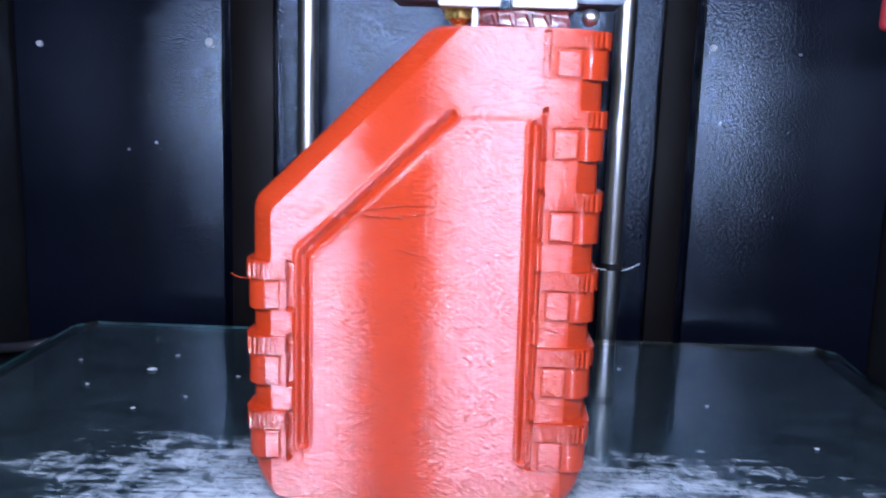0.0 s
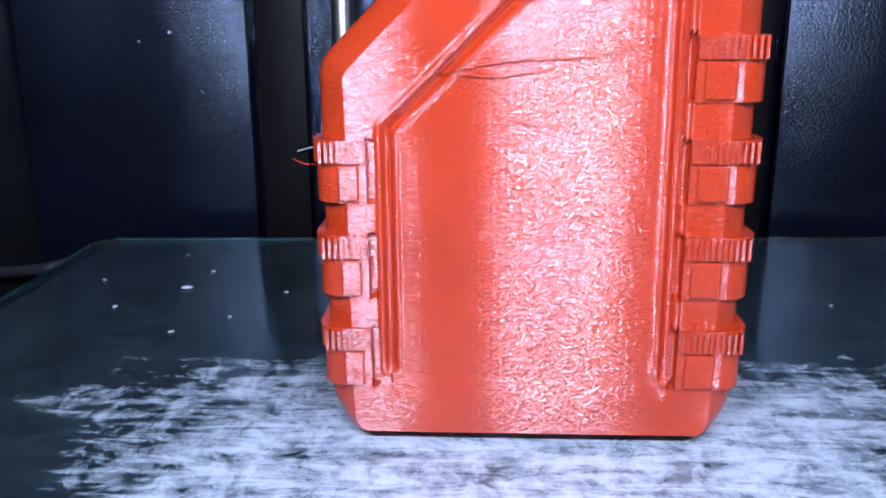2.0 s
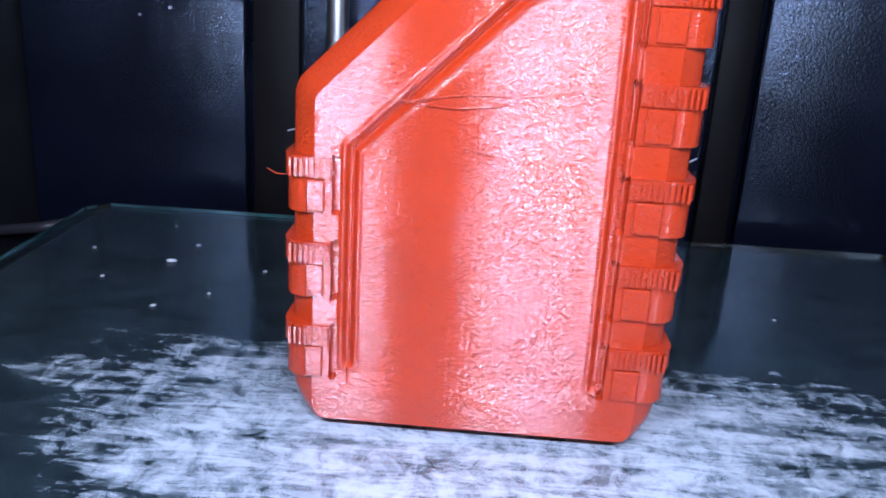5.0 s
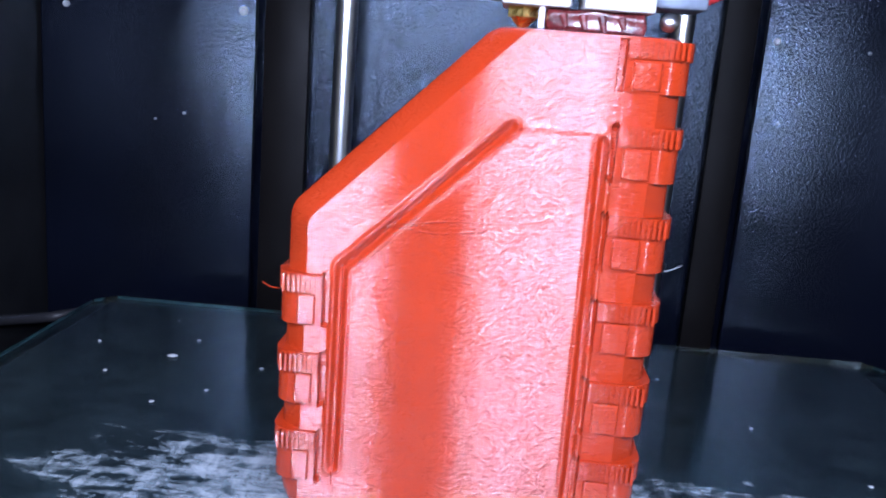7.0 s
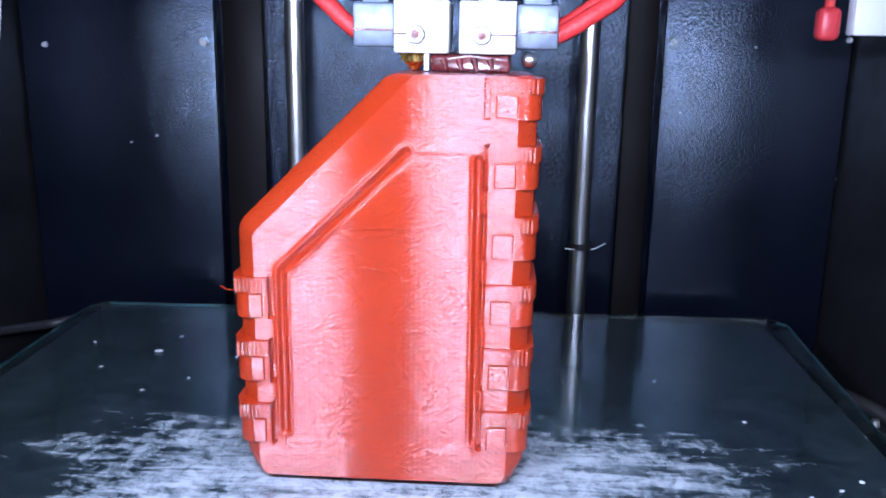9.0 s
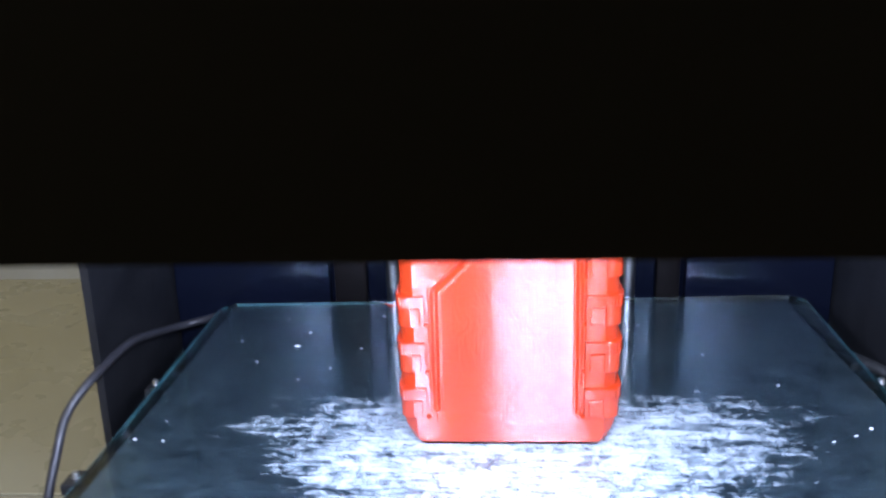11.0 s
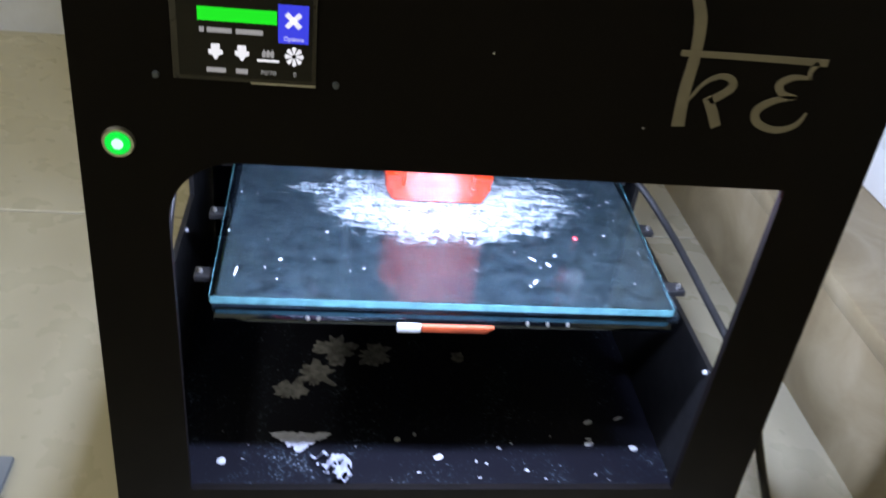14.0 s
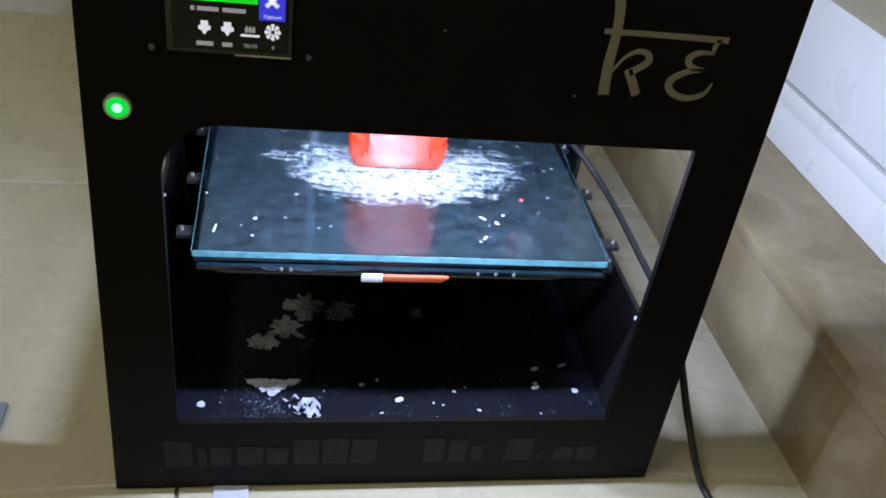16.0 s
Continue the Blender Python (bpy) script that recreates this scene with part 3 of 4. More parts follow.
# ---------------------------------------------------------------- print head
head_ob = thing("print_head", None, None, "twin-nozzle print head with white heater blocks and red sleeved wires", "print head")
part("carriage", box(B(), -0.022, 0.058, 0.205, 0.262, 0.336, 0.372, 0.003), SATIN, head_ob)
for x0, x1, s in ((0.0015, 0.0165, -1), (0.0192, 0.0345, 1)):
    xm = (x0 + x1) / 2
    block = part("heater_block", box(B(), x0, x1, 0.209, 0.229, 0.2985, 0.3125, 0.0006), CERAMIC, head_ob, "white heater block stained by melted plastic")
    bm = rod(B(), (xm - s * 0.0015 * s, 0.2095, 0.3035), (xm - s * 0.0015 * s, 0.2070, 0.3035), 0.0027, 0.0023, 20)
    part("screw_head", bm, DARK_STEEL, block, "round dark steel screw head")
    part("screw_socket", rod(B(), (xm - 0.0015, 0.2071, 0.3035), (xm - 0.0015, 0.20685, 0.3035), 0.0012, seg=6), SOOT, block)
    part("slit", box(B(), *sorted((xm + s * 0.001, x1 if s > 0 else x0)), 0.2086, 0.2092, 0.3034, 0.3038), SOOT, block)
    a, b = sorted((x0 if s < 0 else x1, (x0 if s < 0 else x1) + s * 0.0115))
    cold = part("side_block", box(B(), a, b, 0.212, 0.228, 0.3000, 0.3118, 0.0008), DULL_ALU, head_ob, "grey aluminium block with scuffs")
    part("slit", box(B(), a + 0.0005, b - 0.0005, 0.2114, 0.2122, 0.3043, 0.3049), SOOT, cold)
    part("throat", rod(B(), (xm, 0.219, 0.3125), (xm, 0.219, 0.337), 0.003, seg=20), STEEL, head_ob)
    part("cold_strut", box(B(), a + 0.002, b - 0.002, 0.216, 0.226, 0.3118, 0.337, 0.0006), DULL_ALU, head_ob)
left_nozzle = B()
rod(left_nozzle, (0.0065, 0.217, 0.2987), (0.0065, 0.217, 0.2962), 0.0040, seg=6)
rod(left_nozzle, (0.0065, 0.217, 0.2964), (0.0065, 0.217, 0.2939), 0.0034, 0.0009, 20)
part("nozzle", left_nozzle, BRASS, head_ob, "brass nozzle")
right_nozzle = B()
rod(right_nozzle, (0.0290, 0.217, 0.2987), (0.0290, 0.217, 0.2960), 0.0046, 0.0042, 14)
rod(right_nozzle, (0.0290, 0.217, 0.2962), (0.0290, 0.217, 0.2939), 0.0040, 0.0022, 14)
for v in right_nozzle.verts:
    v.co += 0.0006 * noise.noise_vector(v.co * 700)
part("nozzle", right_nozzle, SOOT, head_ob, "nozzle caked in charred red plastic")
crust = box(B(), 0.0113, 0.0333, 0.2112, 0.2260, 0.2940, 0.2984, 0.0012, 3)
bmesh.ops.subdivide_edges(crust, edges=crust.edges[:], cuts=3, use_grid_fill=True)
for v in crust.verts:
    v.co += 0.0007 * noise.noise_vector(v.co * 420)
part("melted_crust", crust, SOOT, head_ob, "dark crust of melted red plastic")
for i in range(4):
    x = 0.0150 + i * 0.0042
    part("drip", rod(B(), (x, 0.2108, 0.2972), (x + 0.0008, 0.2104, 0.2946 - 0.0004 * (i % 3)), 0.0011, 0.0005, 8), SOOT, head_ob)
ball = B()
bmesh.ops.create_uvsphere(ball, u_segments=20, v_segments=12, radius=0.0021, matrix=Matrix.Translation((0.0384, 0.2140, 0.2972)))
part("ball_stud", ball, STEEL, head_ob, "small round steel stud")
part("probe_tip", rod(B(), (0.0104, 0.2112, 0.300), (0.0104, 0.2112, 0.2940), 0.0007, seg=12), WHITE_PLASTIC, head_ob)
part("sleeved_wire", tube_along(B(), [(-0.0095, 0.218, 0.3040), (-0.016, 0.219, 0.3095), (-0.024, 0.222, 0.3190), (-0.024, 0.226, 0.337)], 0.0024, 12), RED_WIRE, head_ob, "red sleeved wire")
part("sleeved_wire", tube_along(B(), [(0.0455, 0.218, 0.3035), (0.054, 0.219, 0.3085), (0.064, 0.222, 0.3175), (0.060, 0.226, 0.337)], 0.0024, 12), RED_WIRE, head_ob, "red sleeved wire")
part("sleeved_wire", tube_along(B(), [(0.0455, 0.221, 0.3055), (0.055, 0.223, 0.3115), (0.062, 0.225, 0.3195), (0.056, 0.228, 0.337)], 0.0020, 12), RED_WIRE, head_ob, "red sleeved wire")
part("cross_rod", rod(B(), (PX0 + 0.005, 0.222, 0.354), (PX1 - 0.005, 0.222, 0.354), 0.004), STEEL, printer)
part("cross_rod", rod(B(), (PX0 + 0.005, 0.250, 0.354), (PX1 - 0.005, 0.250, 0.354), 0.004), STEEL, printer)

# ---------------------------------------------------------------- printer: small parts
for x, w in ((0.0245, 0.060), (-0.082, 0.066), (0.135, 0.072)):
    strip = part("led_strip", box(B(), x - w / 2, x + w / 2, 0.0052, 0.0110, 0.330, 0.342), WHITE_PLASTIC, printer, "white strip of small lamps")
    for k in range(6):
        xx = x - w / 2 + (k + 0.5) * w / 6
        part("diode", box(B(), xx - 0.0025, xx + 0.0025, 0.0110, 0.0120, 0.333, 0.339), LED_STRIP, strip, smooth=False)
for x in (-0.066, 0.0735):
    part("rod_collar", rod(B(), (x, 0.386, 0.2035), (x, 0.386, 0.2065), 0.0058, seg=28), SATIN, printer)
part("cable_hook", tube_along(B(), [(-0.088, 0.392, 0.205), (-0.078, 0.388, 0.2075), (-0.070, 0.3855, 0.2045)], 0.0003, 6), WHITE_PLASTIC, printer)
part("cable_hook", tube_along(B(), [(0.066, 0.3800, 0.2045), (0.078, 0.3830, 0.2035), (0.086, 0.385, 0.2065)], 0.0003, 6), WHITE_PLASTIC, printer)

# pale screw heads and chips in the coat of the back and side sheets
for x, z, r in ((-0.1115, 0.2990, 0.0022), (0.1125, 0.3030, 0.0016), (0.1920, 0.3050, 0.0016), (-0.1370, 0.2535, 0.0007), (-0.1500, 0.2500, 0.0005), (-0.1900, 0.2965, 0.0016), (0.1500, 0.3010, 0.0006), (0.1180, 0.2700, 0.0005)):
    part("screw", rod(B(), (x, 0.3905, z), (x, 0.3888, z), r, r * 0.8, 14), FLECK, printer, "pale round screw head")
for y, z in ((0.300, 0.262), (0.300, 0.222), (0.300, 0.300), (0.395, 0.240)):
    for x, d in ((PX0 + 0.0052, 1), (PX1 - 0.0052, -1)):
        part("screw", rod(B(), (x - d * 0.0004, y, z), (x + d * 0.0016, y, z), 0.0020, 0.0016, 14), FLECK, printer)
for y in (0.070, 0.150, 0.235):
    for x, d in ((PX0 + 0.0052, 1), (PX1 - 0.0052, -1)):
        part("screw", rod(B(), (x - d * 0.0004, y, 0.117), (x + d * 0.0020, y, 0.117), 0.0021, 0.0016, 14), FLECK, printer)

# bed clips with screws along both sides of the bed
for x, s in ((-0.166, -1), (0.168, 1)):
    for y in (0.110, 0.190, 0.275):
        clip = part("bed_clip", box(B(), *sorted((x - s * 0.005, x + s * 0.010)), y - 0.006, y + 0.006, 0.1605, 0.1655, 0.001), SATIN, printer)
        part("clip_screw", rod(B(), (x + s * 0.006, y, 0.165), (x + s * 0.006, y, 0.1680), 0.0018, 0.0013, 14), ALU, clip, "bright steel screw")
part("bed_arm", box(B(), -0.175, -0.166, 0.30, 0.385, 0.150, 0.1605, 0.001), SATIN, printer)
part("bed_arm", box(B(), 0.170, 0.179, 0.30, 0.385, 0.150, 0.1605, 0.001), SATIN, printer)
part("bed_crossbar", box(B(), -0.175, 0.179, 0.366, 0.381, 0.146, 0.1598, 0.001), SATIN, printer)

# power button
button = part("power_button", rod(B(), (-0.188, 0.0, 0.321), (-0.188, -0.0022, 0.321), 0.0080, 0.0074, 36), ALU, printer, "round steel push button lit green")
part("lit_ring", rod(B(), (-0.188, -0.0020, 0.321), (-0.188, -0.0030, 0.321), 0.0062, 0.0058, 32), LED_GREEN, button, "glowing green ring")
part("lit_core", rod(B(), (-0.188, -0.0028, 0.321), (-0.188, -0.0034, 0.321), 0.0028, 0.0026, 24), LED_CORE, button, "bright pale green core")

# touch screen
SX0, SX1, SZ0, SZ1 = -0.1600, -0.0950, 0.3560, 0.4035
screen = part("touch_screen", box(B(), SX0, SX1, -0.0012, -0.0001, SZ0, SZ1, 0.0004), BEZEL, printer, "small colour touch screen showing a print job")
part("glass", box(B(), SX0 + 0.0030, SX1 - 0.0018, -0.0017, -0.0011, SZ0 + 0.0022, SZ1 - 0.0016), SCREEN, screen, "dark glossy glass")
# Thin bright metal strips stand in for the highlight lines on the bezel.
part("upper_highlight", box(B(), SX0, SX1, -0.0016, -0.0003, SZ1, SZ1 + 0.0007), ALU, screen, "thin bright strip standing for the highlight along the bezel")
part("lower_highlight", box(B(), SX0 + 0.035, SX1, -0.0016, -0.0003, SZ0 - 0.0005, SZ0 + 0.0004), ALU, screen)


def on_screen(px, py):
    return SX0 + 0.0012 + (px - 330) / 305 * (SX1 - SX0 - 0.002), SZ1 - 0.0005 - (py - 96) / 208 * (SZ1 - SZ0 - 0.001)


def lit_bar(name, x0, y0, x1, y1, mat, y=-0.0020):
    a, b = on_screen(x0, y1), on_screen(x1, y0)
    return part(name, box(B(), a[0], b[0], y, -0.0016, a[1], b[1]), mat, screen, smooth=False)


lit_bar("title_bar", 372, 116, 440, 127, LIT_WHITE)
lit_bar("title_bar", 444, 117, 505, 127, LIT_GREY)
lit_bar("progress_bar", 383, 149, 552, 177, LIT_GREEN)
lit_bar("options_key", 555, 134, 621, 214, LIT_BLUE)
for a, b in ((386, 396), (402, 455), (464, 522)):
    lit_bar("caption_bar", a, 191, b, 201, LIT_GREY)
for a, b in ((398, 440), (462, 488)):
    lit_bar("caption_bar", a, 276, b, 286, LIT_GREY)


def flat_poly(pts, y0=-0.0021, y1=-0.0016):
    bm = B()
    a = [bm.verts.new((x, y0, z)) for x, z in pts]
    b = [bm.verts.new((x, y1, z)) for x, z in pts]
    bm.faces.new(a)
    bm.faces.new(b[::-1])
    for i in range(len(pts)):
        j = (i + 1) % len(pts)
        bm.faces.new((a[j], a[i], b[i], b[j]))
    bmesh.ops.recalc_face_normals(bm, faces=bm.faces)
    return bm


def icon(px, shape):
    return [on_screen(px + dx, 242 + dy) for dx, dy in shape]


NOZZLE = [(-11, -20), (11, -20), (11, -6), (18, -6), (18, 5), (8, 8), (3, 18), (-3, 18), (-8, 8), (-18, 5), (-18, -6), (-11, -6)]
for px in (419, 476):
    part("nozzle_icon", flat_poly(icon(px, [(0.85 * a, 0.85 * b) for a, b in NOZZLE])), LIT_WHITE, screen, smooth=False)
part("bed_icon", flat_poly(icon(533, [(-24, 10), (24, 10), (24, 15), (-24, 15)])), LIT_WHITE, screen, smooth=False)
for dx in (-9, 0, 9):
    part("flame_icon", flat_poly(icon(533 + dx, [(-3, 5), (-5, -3), (0, -12), (4, -6), (3, 5)])), LIT_GREY, screen, smooth=False)
for k in range(8):
    a = 2 * math.pi * k / 8
    petal = [(5 * math.cos(a - 0.25), 5 * math.sin(a - 0.25)), (19 * math.cos(a - 0.30), 19 * math.sin(a - 0.30)), (21 * math.cos(a), 21 * math.sin(a)), (19 * math.cos(a + 0.26), 19 * math.sin(a + 0.26)), (5 * math.cos(a + 0.25), 5 * math.sin(a + 0.25))]
    part("fan_icon", flat_poly(icon(590, petal)), LIT_WHITE, screen, smooth=False)
bx, bz = on_screen(588, 166)
for ang in (45, -45):
    bm = box(B(), -0.0044, 0.0044, -0.0024, -0.0018, -0.0011, 0.0011)
    bmesh.ops.rotate(bm, cent=(0, 0, 0), matrix=Matrix.Rotation(radians(ang), 3, "Y"), verts=bm.verts)
    bmesh.ops.translate(bm, vec=(bx, 0, bz), verts=bm.verts)
    part("tool_icon", bm, LIT_WHITE, screen, smooth=False)


def words(text, px, py, size, mat, y=-0.0020):
    cu = bpy.data.curves.new("writing", "FONT")
    cu.body, cu.size, cu.align_x, cu.align_y = text, size, "CENTER", "CENTER"
    tmp = bpy.data.objects.new("writing", cu)
    scene.collection.objects.link(tmp)
    me = bpy.data.meshes.new_from_object(tmp.evaluated_get(bpy.context.evaluated_depsgraph_get()))
    bpy.data.objects.remove(tmp)
    me.materials.clear()
    me.materials.append(mat)
    ob = new("writing", me)
    x, z = on_screen(px, py)
    ob.matrix_world = pose(x, y, z, 90, 0, 0)
    ob.parent = screen
    return ob


words("70/70", 533, 281, 0.0032, LIT_GREY)
words("0", 592, 281, 0.0032, LIT_GREY)
words("Options", 589, 204, 0.0028, LIT_WHITE, -0.0024)

for x, z in ((-0.1680, 0.3570), (-0.0855, 0.3570), (-0.0855, 0.4040), (-0.1680, 0.4040)):
    part("panel_screw", rod(B(), (x, 0.0, z), (x, -0.0018, z), 0.0017, 0.0014, 18), DULL_ALU, printer, "small steel screw")
for x, z in ((-0.012, 0.378), (0.070, 0.344)):
    part("paint_chip", rod(B(), (x, 0.0, z), (x, -0.0004, z), 0.0006, 0.0004, 8), FLECK, printer)

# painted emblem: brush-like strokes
emblem = part("emblem_stroke", stroke(B(), [(0.0785, 0.4145), (0.0840, 0.4020), (0.0862, 0.3850), (0.0860, 0.3650), (0.0875, 0.3465)], [0.0050, 0.0060, 0.0056, 0.0060, 0.0066], -0.0001), LOGO, printer, "beige painted brush-stroke emblem")
for pts, w in (([(0.0790, 0.3850), (0.1000, 0.3852), (0.1300, 0.3852), (0.1550, 0.3850)], [0.0030, 0.0032, 0.0034, 0.0038]),
               ([(0.0885, 0.3600), (0.0945, 0.3700), (0.1020, 0.3745), (0.1085, 0.3730), (0.1090, 0.3680), (0.1000, 0.3610)], [0.0010, 0.0018, 0.0028, 0.0038, 0.0044, 0.0040]),
               ([(0.0985, 0.3630), (0.1030, 0.3560), (0.1075, 0.3475)], [0.0046, 0.0054, 0.0052]),
               ([(0.1500, 0.3850), (0.1478, 0.3800), (0.1490, 0.3760)], [0.0034, 0.0026, 0.0010]),
               ([(0.1495, 0.3765), (0.1400, 0.3765), (0.1340, 0.3725), (0.1370, 0.3675), (0.1450, 0.3660)], [0.0012, 0.0030, 0.0042, 0.0036, 0.0020]),
               ([(0.1450, 0.3660), (0.1350, 0.3640), (0.1265, 0.3580), (0.1290, 0.3510), (0.1400, 0.3475), (0.1500, 0.3510), (0.1535, 0.3580)], [0.0020, 0.0034, 0.0046, 0.0042, 0.0036, 0.0028, 0.0008])):
    part("emblem_stroke", stroke(B(), pts, w, -0.0003), LOGO, printer)

# worn lettering along the foot of the front panel, as plain bars
for x0, x1, h in ((-0.178, -0.158, 0.027), (-0.154, -0.148, 0.019), (-0.145, -0.130, 0.019), (-0.126, -0.106, 0.020), (-0.104, -0.088, 0.019), (-0.084, -0.065, 0.027), (-0.062, -0.043, 0.028), (-0.040, -0.021, 0.027),
                  (0.016, 0.032, 0.027), (0.036, 0.050, 0.025), (0.054, 0.063, 0.018), (0.082, 0.104, 0.026), (0.109, 0.113, 0.008), (0.122, 0.138, 0.015), (0.142, 0.158, 0.015)):
    part("lettering_bar", box(B(), x0, x1, -0.0004, 0.0001, 0.026, 0.026 + h), ENGRAVE, printer, smooth=False)

# ---------------------------------------------------------------- loose bits on plate and printer floor
random.seed(11)


def crumb(name, x, y, z, r, mat, label, long=1.0, turn=0.0, flat=0.35):
    bm = B()
    bmesh.ops.create_icosphere(bm, subdivisions=2, radius=r)
    for v in bm.verts:
        v.co *= 1 + 0.35 * noise.noise(v.co * (1.2 / r) + Vector((x * 900, y * 900, 0)))
    bmesh.ops.scale(bm, vec=(long, 1, flat), verts=bm.verts)
    bmesh.ops.rotate(bm, cent=(0, 0, 0), matrix=Matrix.Rotation(turn, 3, "Z"), verts=bm.verts)
    low = min(v.co.z for v in bm.verts)
    bmesh.ops.translate(bm, vec=(x, y, z - low), verts=bm.verts)
    return thing(name, bm, mat, label, "crumb", group="crumbs on the plate")


GZ = 0.1737
for x, y, r, lo, tn in ((-0.107, 0.302, 0.0020, 1.4, 0.3), (-0.123, 0.283, 0.0011, 1, 0), (-0.098, 0.262, 0.0010, 1.3, 1), (-0.138, 0.310, 0.0010, 1, 0), (-0.085, 0.275, 0.0009, 1, 0),
                        (-0.118, 0.115, 0.0018, 1.2, 0.4), (-0.095, 0.118, 0.0009, 1, 0), (-0.147, 0.100, 0.0012, 7.0, 1.45), (-0.128, 0.140, 0.0010, 1, 0), (-0.060, 0.108, 0.0010, 1, 0),
                        (0.064, 0.127, 0.0012, 4.0, -0.8), (0.075, 0.120, 0.0016, 2.6, -1.0), (0.082, 0.132, 0.0014, 1.6, 0.5), (0.061, 0.098, 0.0016, 3.2, 0.9), (0.128, 0.163, 0.0013, 1, 0),
                        (0.135, 0.100, 0.0010, 1, 0), (0.144, 0.215, 0.0011, 1, 0), (0.120, 0.255, 0.0010, 1.2, 0), (0.095, 0.290, 0.0009, 1, 0), (-0.153, 0.205, 0.0012, 1, 0),
                        (-0.157, 0.150, 0.0011, 1.5, 1.4), (0.052, 0.135, 0.0009, 1, 0), (0.020, 0.110, 0.0008, 1, 0), (-0.020, 0.118, 0.0008, 1, 0), (0.149, 0.140, 0.0009, 1, 0)):
    crumb("white_crumb", x, y, GZ, r * 0.72, FLECK, "white crumb of dried glue on the glass plate", lo, tn)
for k in range(34):
    x, y = random.uniform(-0.150, 0.148), random.uniform(0.082, 0.345)
    if abs(x) < 0.05 and y > 0.12 or (x / 0.11) ** 2 + ((y - 0.20) / 0.065) ** 2 < 1:
        continue
    crumb("white_crumb", x, y, GZ, random.uniform(0.0003, 0.0008), FLECK, "tiny white speck of dried glue on the glass plate", random.uniform(1, 2), random.uniform(0, 3))
crumb("red_crumb", 0.103, 0.156, GZ, 0.0020, RED_CRUMB, "red crumb of plastic on the glass plate", 1.0, 0.2, 0.6)


def blotch(name, x, y, z, r, mat, label, category, spikes=0.5, thick=0.0006, sx=1.0):
    """A flat torn-edged patch."""
    bm = B()
    n = 46
    ring = []
    for k in range(n):
        a = 2 * math.pi * k / n
        q = r * (1 + spikes * noise.noise(Vector((math.cos(a) * 2.2 + x * 300, math.sin(a) * 2.2 + y * 300, 0))) + 0.5 * spikes * noise.noise(Vector((math.cos(a) * 6 + x * 90, math.sin(a) * 6, 3))))
        ring.append((x + sx * q * math.cos(a), y + q * math.sin(a)))
    lo = [bm.verts.new((a, b, z)) for a, b in ring]
    hi = [bm.verts.new((x + (a - x) * 0.93, y + (b - y) * 0.93, z + thick)) for a, b in ring]
    bm.faces.new(lo[::-1])
    bm.faces.new(hi)
    for k in range(n):
        bm.faces.new((lo[k], lo[(k + 1) % n], hi[(k + 1) % n], hi[k]))
    return thing(name, bm, mat, label, category)


DUST = plain("grey_dried_splash", (0.16, 0.16, 0.16), 0.8, 0, 0.2, 0.5, 160)
PAPER = plain("crumpled_white_paper", (0.48, 0.50, 0.58), 0.7, 0, 0.3, 0.08, 120, 0.05, 0.0008, 60)
for x, y, r in ((-0.073, 0.213, 0.017), (-0.040, 0.207, 0.014), (-0.092, 0.178, 0.015), (-0.112, 0.160, 0.011), (0.036, 0.205, 0.006)):
    blotch("glue_splash", x, y, 0.0082, r, DUST, "grey dried splash on the printer floor", "stain", 0.8)


def crumpled(name, at, wide, deep, high, seed, inside, label, category):
    """A creased scrap with a torn outline: inside(u, w) says where, from -1 to 1, the sheet still is."""
    bm = B()
    bmesh.ops.create_grid(bm, x_segments=30, y_segments=20, size=1)
    gone = [f for f in bm.faces if not inside(f.calc_center_median().x + 0.12 * noise.noise(f.calc_center_median() * 4 + Vector((seed, 0, 0))), f.calc_center_median().y)]
    bmesh.ops.delete(bm, geom=gone, context="FACES")
    low = 9.0
    for v in bm.verts:
        u, w = v.co.x, v.co.y
        crease = abs(noise.noise(Vector((u * 1.9, w * 1.7, seed)))) + 0.5 * abs(noise.noise(Vector((u * 4.3, w * 3.9, seed + 3))))
        v.co = Vector((at[0] + wide * u, at[1] + deep * w, 0.0086 + high * crease))
        low = min(low, v.co.z)
    for v in bm.verts:
        v.co.z += 0.0084 - low
    bmesh.ops.solidify(bm, geom=bm.faces[:], thickness=0.0003)
    return thing(name, bm, PAPER, label, category, smooth=False)


crumpled("paper_scrap", (-0.104, 0.097), 0.027, 0.012, 0.007, 5, lambda u, w: abs(u - 0.1) < 0.40 + 0.55 * w, "crumpled white paper scrap on the printer floor", "paper")
crumpled("plastic_scrap", (-0.080, 0.071), 0.019, 0.013, 0.012, 9, lambda u, w: u + 0.5 * w > -0.2 and noise.noise(Vector((u * 2.6, w * 2.2, 4))) > -0.12, "creased pale plastic scrap on the printer floor", "scrap")
for k in range(26):
    x, y = random.uniform(-0.17, 0.17), random.uniform(0.045, 0.115)
    crumb("white_crumb", x, y, 0.0081, random.choice((0.0005, 0.0007, 0.0009, 0.0014)), FLECK, "white crumb lying on the printer floor", random.uniform(1, 2), random.uniform(0, 3), 0.3)["group"] = "crumbs on the printer floor"
for x, y, r, lo in ((-0.160, 0.080, 0.0036, 1), (-0.024, 0.104, 0.0026, 1), (0.008, 0.085, 0.0026, 1.6), (0.135, 0.100, 0.0026, 1.8), (0.172, 0.095, 0.0034, 1.0), (0.140, 0.125, 0.0022, 2), (0.168, 0.130, 0.0016, 3)):
    crumb("white_crumb", x, y, 0.0081, r, FLECK, "white crumb lying on the printer floor", lo, 0.4, 0.3)["group"] = "crumbs on the printer floor"

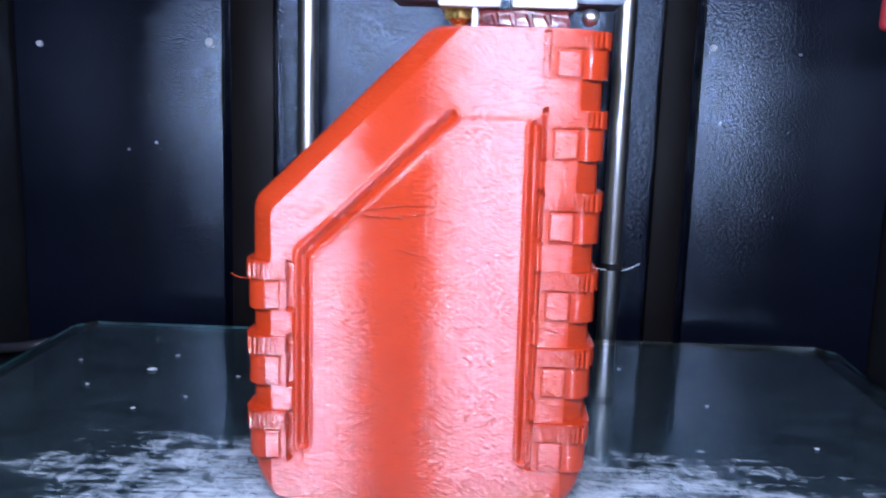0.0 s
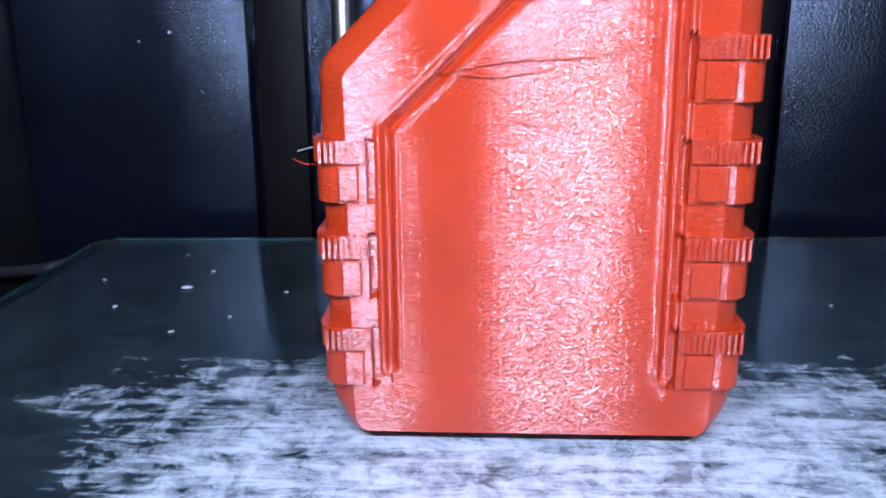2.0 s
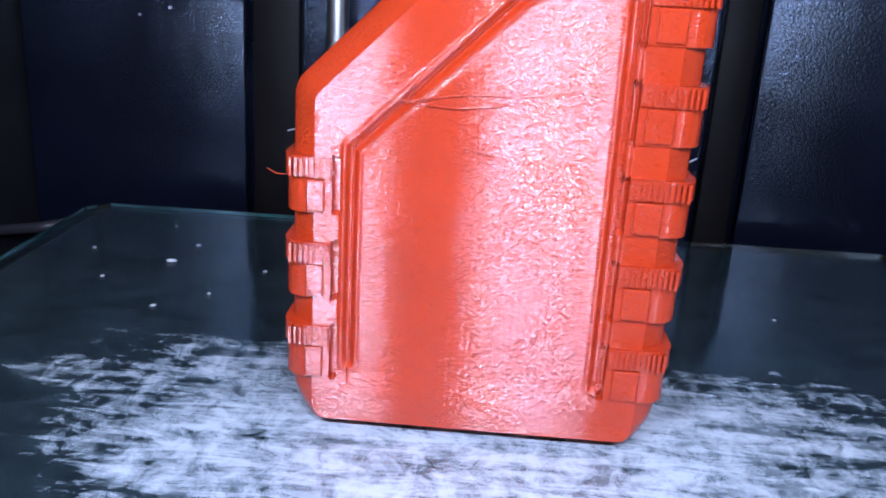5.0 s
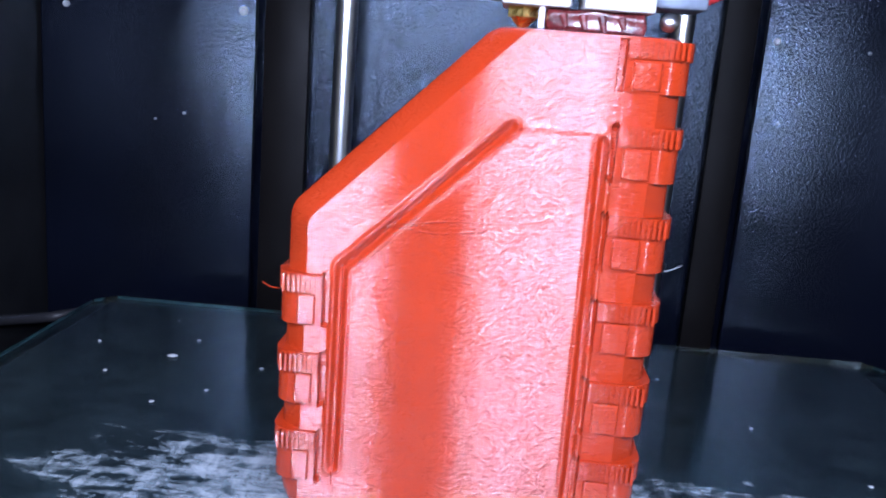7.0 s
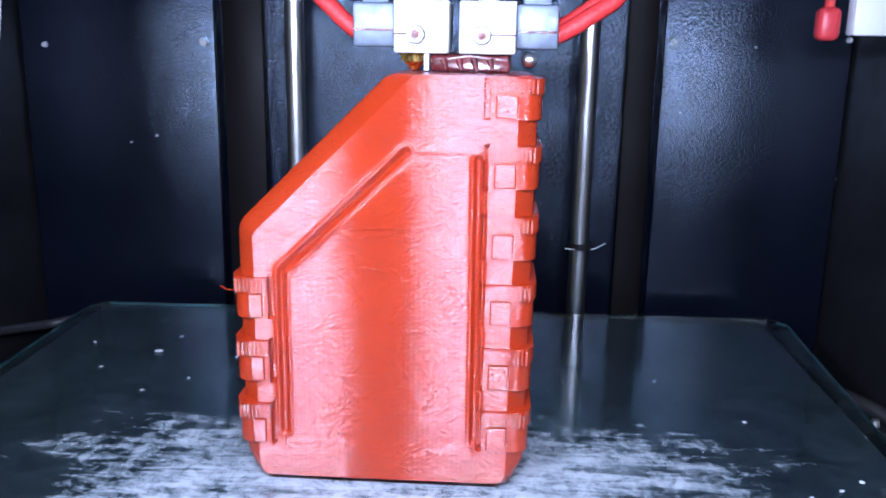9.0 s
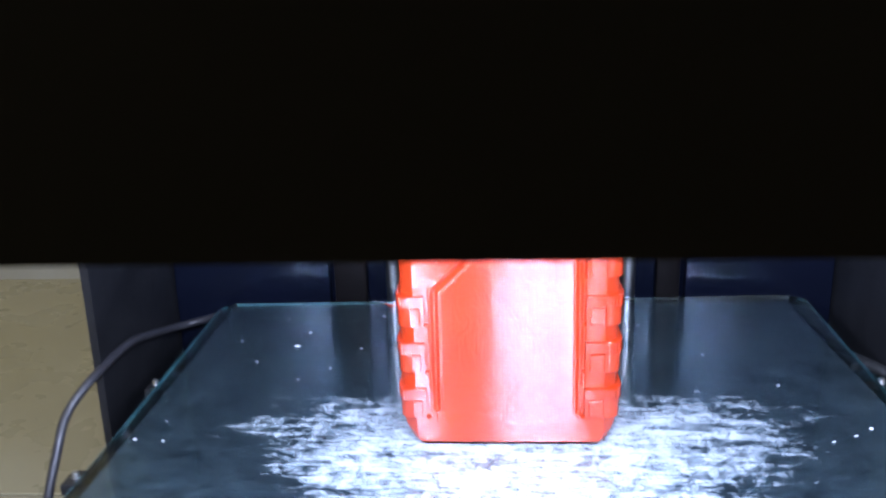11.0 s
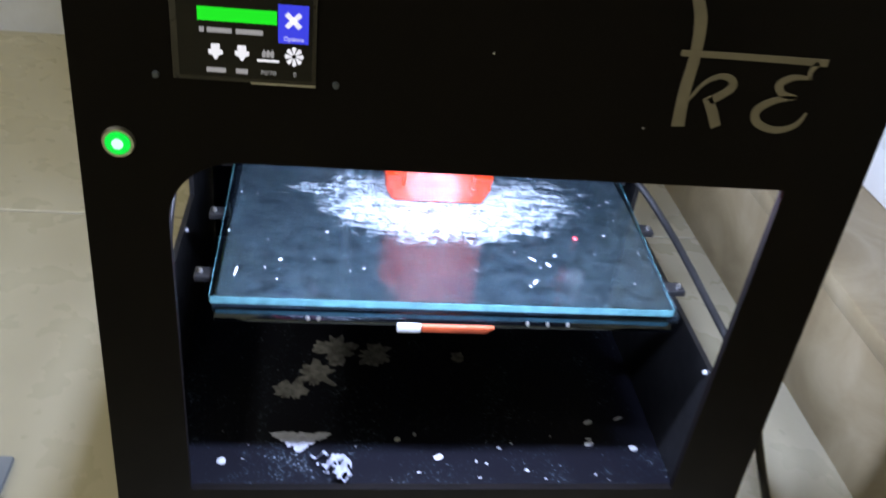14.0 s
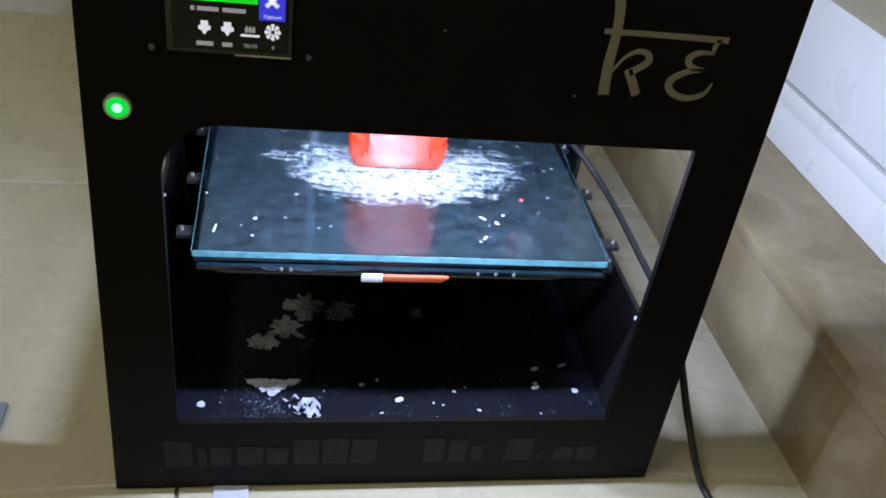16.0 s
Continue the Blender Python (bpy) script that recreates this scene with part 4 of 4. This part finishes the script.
# ---------------------------------------------------------------- cables
thing("power_cable", tube_along(B(), [(0.166, 0.320, 0.1640), (0.190, 0.285, 0.160), (0.212, 0.235, 0.140), (0.220, 0.150, 0.128), (0.226, 0.060, 0.112), (0.238, 0.020, 0.060), (0.251, -0.010, 0.014), (0.258, -0.045, 0.0035), (0.259, -0.20, 0.0035), (0.30, -0.6, 0.0035), (0.28, -1.4, 0.0035)], 0.0032, 12), BLACK_WIRE, "black power cable trailing out of the printer onto the floor", "cable")
thing("bed_cable", tube_along(B(), [(-0.165, 0.372, 0.1660), (-0.190, 0.370, 0.1600), (-0.198, 0.337, 0.1670), (-0.200, 0.311, 0.1720), (-0.2045, 0.280, 0.1680), (-0.2125, 0.264, 0.1560), (-0.214, 0.252, 0.1420), (-0.216, 0.236, 0.1150), (-0.218, 0.215, 0.060), (-0.221, 0.200, 0.0030), (-0.250, 0.300, 0.0030)], 0.0023, 12), plain("grey_cable_sheath", (0.028, 0.027, 0.03), 0.45), "dark grey cable looped beside the bed", "cable")
for k, (mat, dx, dz, word) in enumerate(((PINK_WIRE, 0.0, 0.0, "pink"), (WHITE_WIRE, 0.028, -0.004, "white"), (WHITE_WIRE, 0.018, 0.004, "white"), (BLACK_WIRE, -0.010, 0.003, "black"))):
    x = -0.146 + dx
    thing("hanging_wire", tube_along(B(), [(x - 0.020, 0.19, 0.43), (x - 0.020, 0.192, 0.320), (x - 0.015, 0.19, 0.289 + dz), (x - 0.002, 0.188 - k * 0.003, 0.2800 + dz), (x + 0.012, 0.19, 0.287 + dz), (x + 0.020, 0.192, 0.316), (x + 0.022, 0.195, 0.43)], 0.0014, 10), mat, word + " wire hanging in a loop under the printer top", "wire", group="wires in the printer")
part("connector", box(B(), 0.146, 0.154, 0.300, 0.308, 0.304, 0.316, 0.0025, 3), RED_CRUMB, printer, "red plastic connector")
part("connector", box(B(), 0.158, 0.172, 0.300, 0.308, 0.306, 0.320, 0.001, 2), WHITE_PLASTIC, printer, "white plastic connector")
part("connector_wire", tube_along(B(), [(0.150, 0.304, 0.315), (0.152, 0.305, 0.345), (0.160, 0.306, 0.428)], 0.0018, 8), RED_WIRE, printer)
part("connector_wire", tube_along(B(), [(0.165, 0.304, 0.319), (0.167, 0.305, 0.345), (0.170, 0.306, 0.428)], 0.0018, 8), WHITE_WIRE, printer)

# ---------------------------------------------------------------- ledge, white unit and bits on the room's floor
ledge = thing("stone_ledge", None, None, "low brown veined stone ledge beside the printer", "ledge", kind="structure")
part("ledge_top", box(B(), 0.346, 0.80, -1.6, 0.955, 0.113, 0.131, 0.003), LEDGE, ledge)
part("ledge_side", box(B(), 0.350, 0.368, -1.6, 0.955, -0.003, 0.1128, 0.001), LEDGE, ledge)
unit = thing("white_drawer_unit", None, None, "white laminate drawer unit standing on the stone ledge", "drawer unit")
part("plinth", box(B(), 0.462, 0.79, -1.58, 0.95, 0.1315, 0.178, 0.001), WHITE_LAM, unit)
part("lower_drawer", box(B(), 0.458, 0.79, -1.585, 0.95, 0.1795, 0.2005, 0.001), WHITE_LAM, unit)
# dark strip filling the seam between the drawers
part("seam", box(B(), 0.466, 0.79, -1.58, 0.95, 0.2006, 0.2050, 0.0), DARK_GAP, unit)
part("upper_drawer", box(B(), 0.458, 0.79, -1.585, 0.95, 0.2051, 0.305, 0.0015), WHITE_LAM, unit)
scrap2 = B()
bmesh.ops.create_grid(scrap2, x_segments=6, y_segments=4, size=1)
for v in scrap2.verts:
    u, w = v.co.x, v.co.y
    v.co = Vector((-0.130 + 0.013 * u, -0.008 + 0.009 * w, 0.0012 + 0.0012 * (1 + noise.noise(Vector((u, w, 2))))))
bmesh.ops.solidify(scrap2, geom=scrap2.faces[:], thickness=0.0004)
thing("paper_scrap", scrap2, PAPER, "small white paper scrap under the printer's front edge", "paper")
thing("grey_mat", box(B(), -0.62, -0.312, -0.25, 0.088, 0.0002, 0.006, 0.002), plain("grey_mat_rubber", (0.22, 0.24, 0.25), 0.7, 0, 0.3, 0.1, 50, 0.05, 0.0004, 300), "flat grey mat lying on the tiles", "mat")
outlet = thing("wall_socket", None, None, "white plastic wall socket low on the cream wall", "socket")
part("socket_plate", box(B(), -0.60, -0.52, 0.950, 0.9595, 0.07, 0.13, 0.002), WHITE_PLASTIC, outlet)
part("socket_switch", box(B(), -0.575, -0.565, 0.946, 0.950, 0.09, 0.11, 0.001), DARK_GAP, outlet)

# ---------------------------------------------------------------- floor tiles
TILE_W, JOINT = 0.60, 0.003
tile_mesh = mesh_of("tile", box(B(), 0, TILE_W - JOINT, 0, TILE_W - JOINT, -0.0034, 0.0, 0.0008, 1), TILE, False)
for i in range(6):
    for j in range(6):
        ob = new("tile", tile_mesh)
        ob.location = (-2.569 + i * TILE_W, -2.561 + j * TILE_W, 0)
        ob.parent = floor_ob
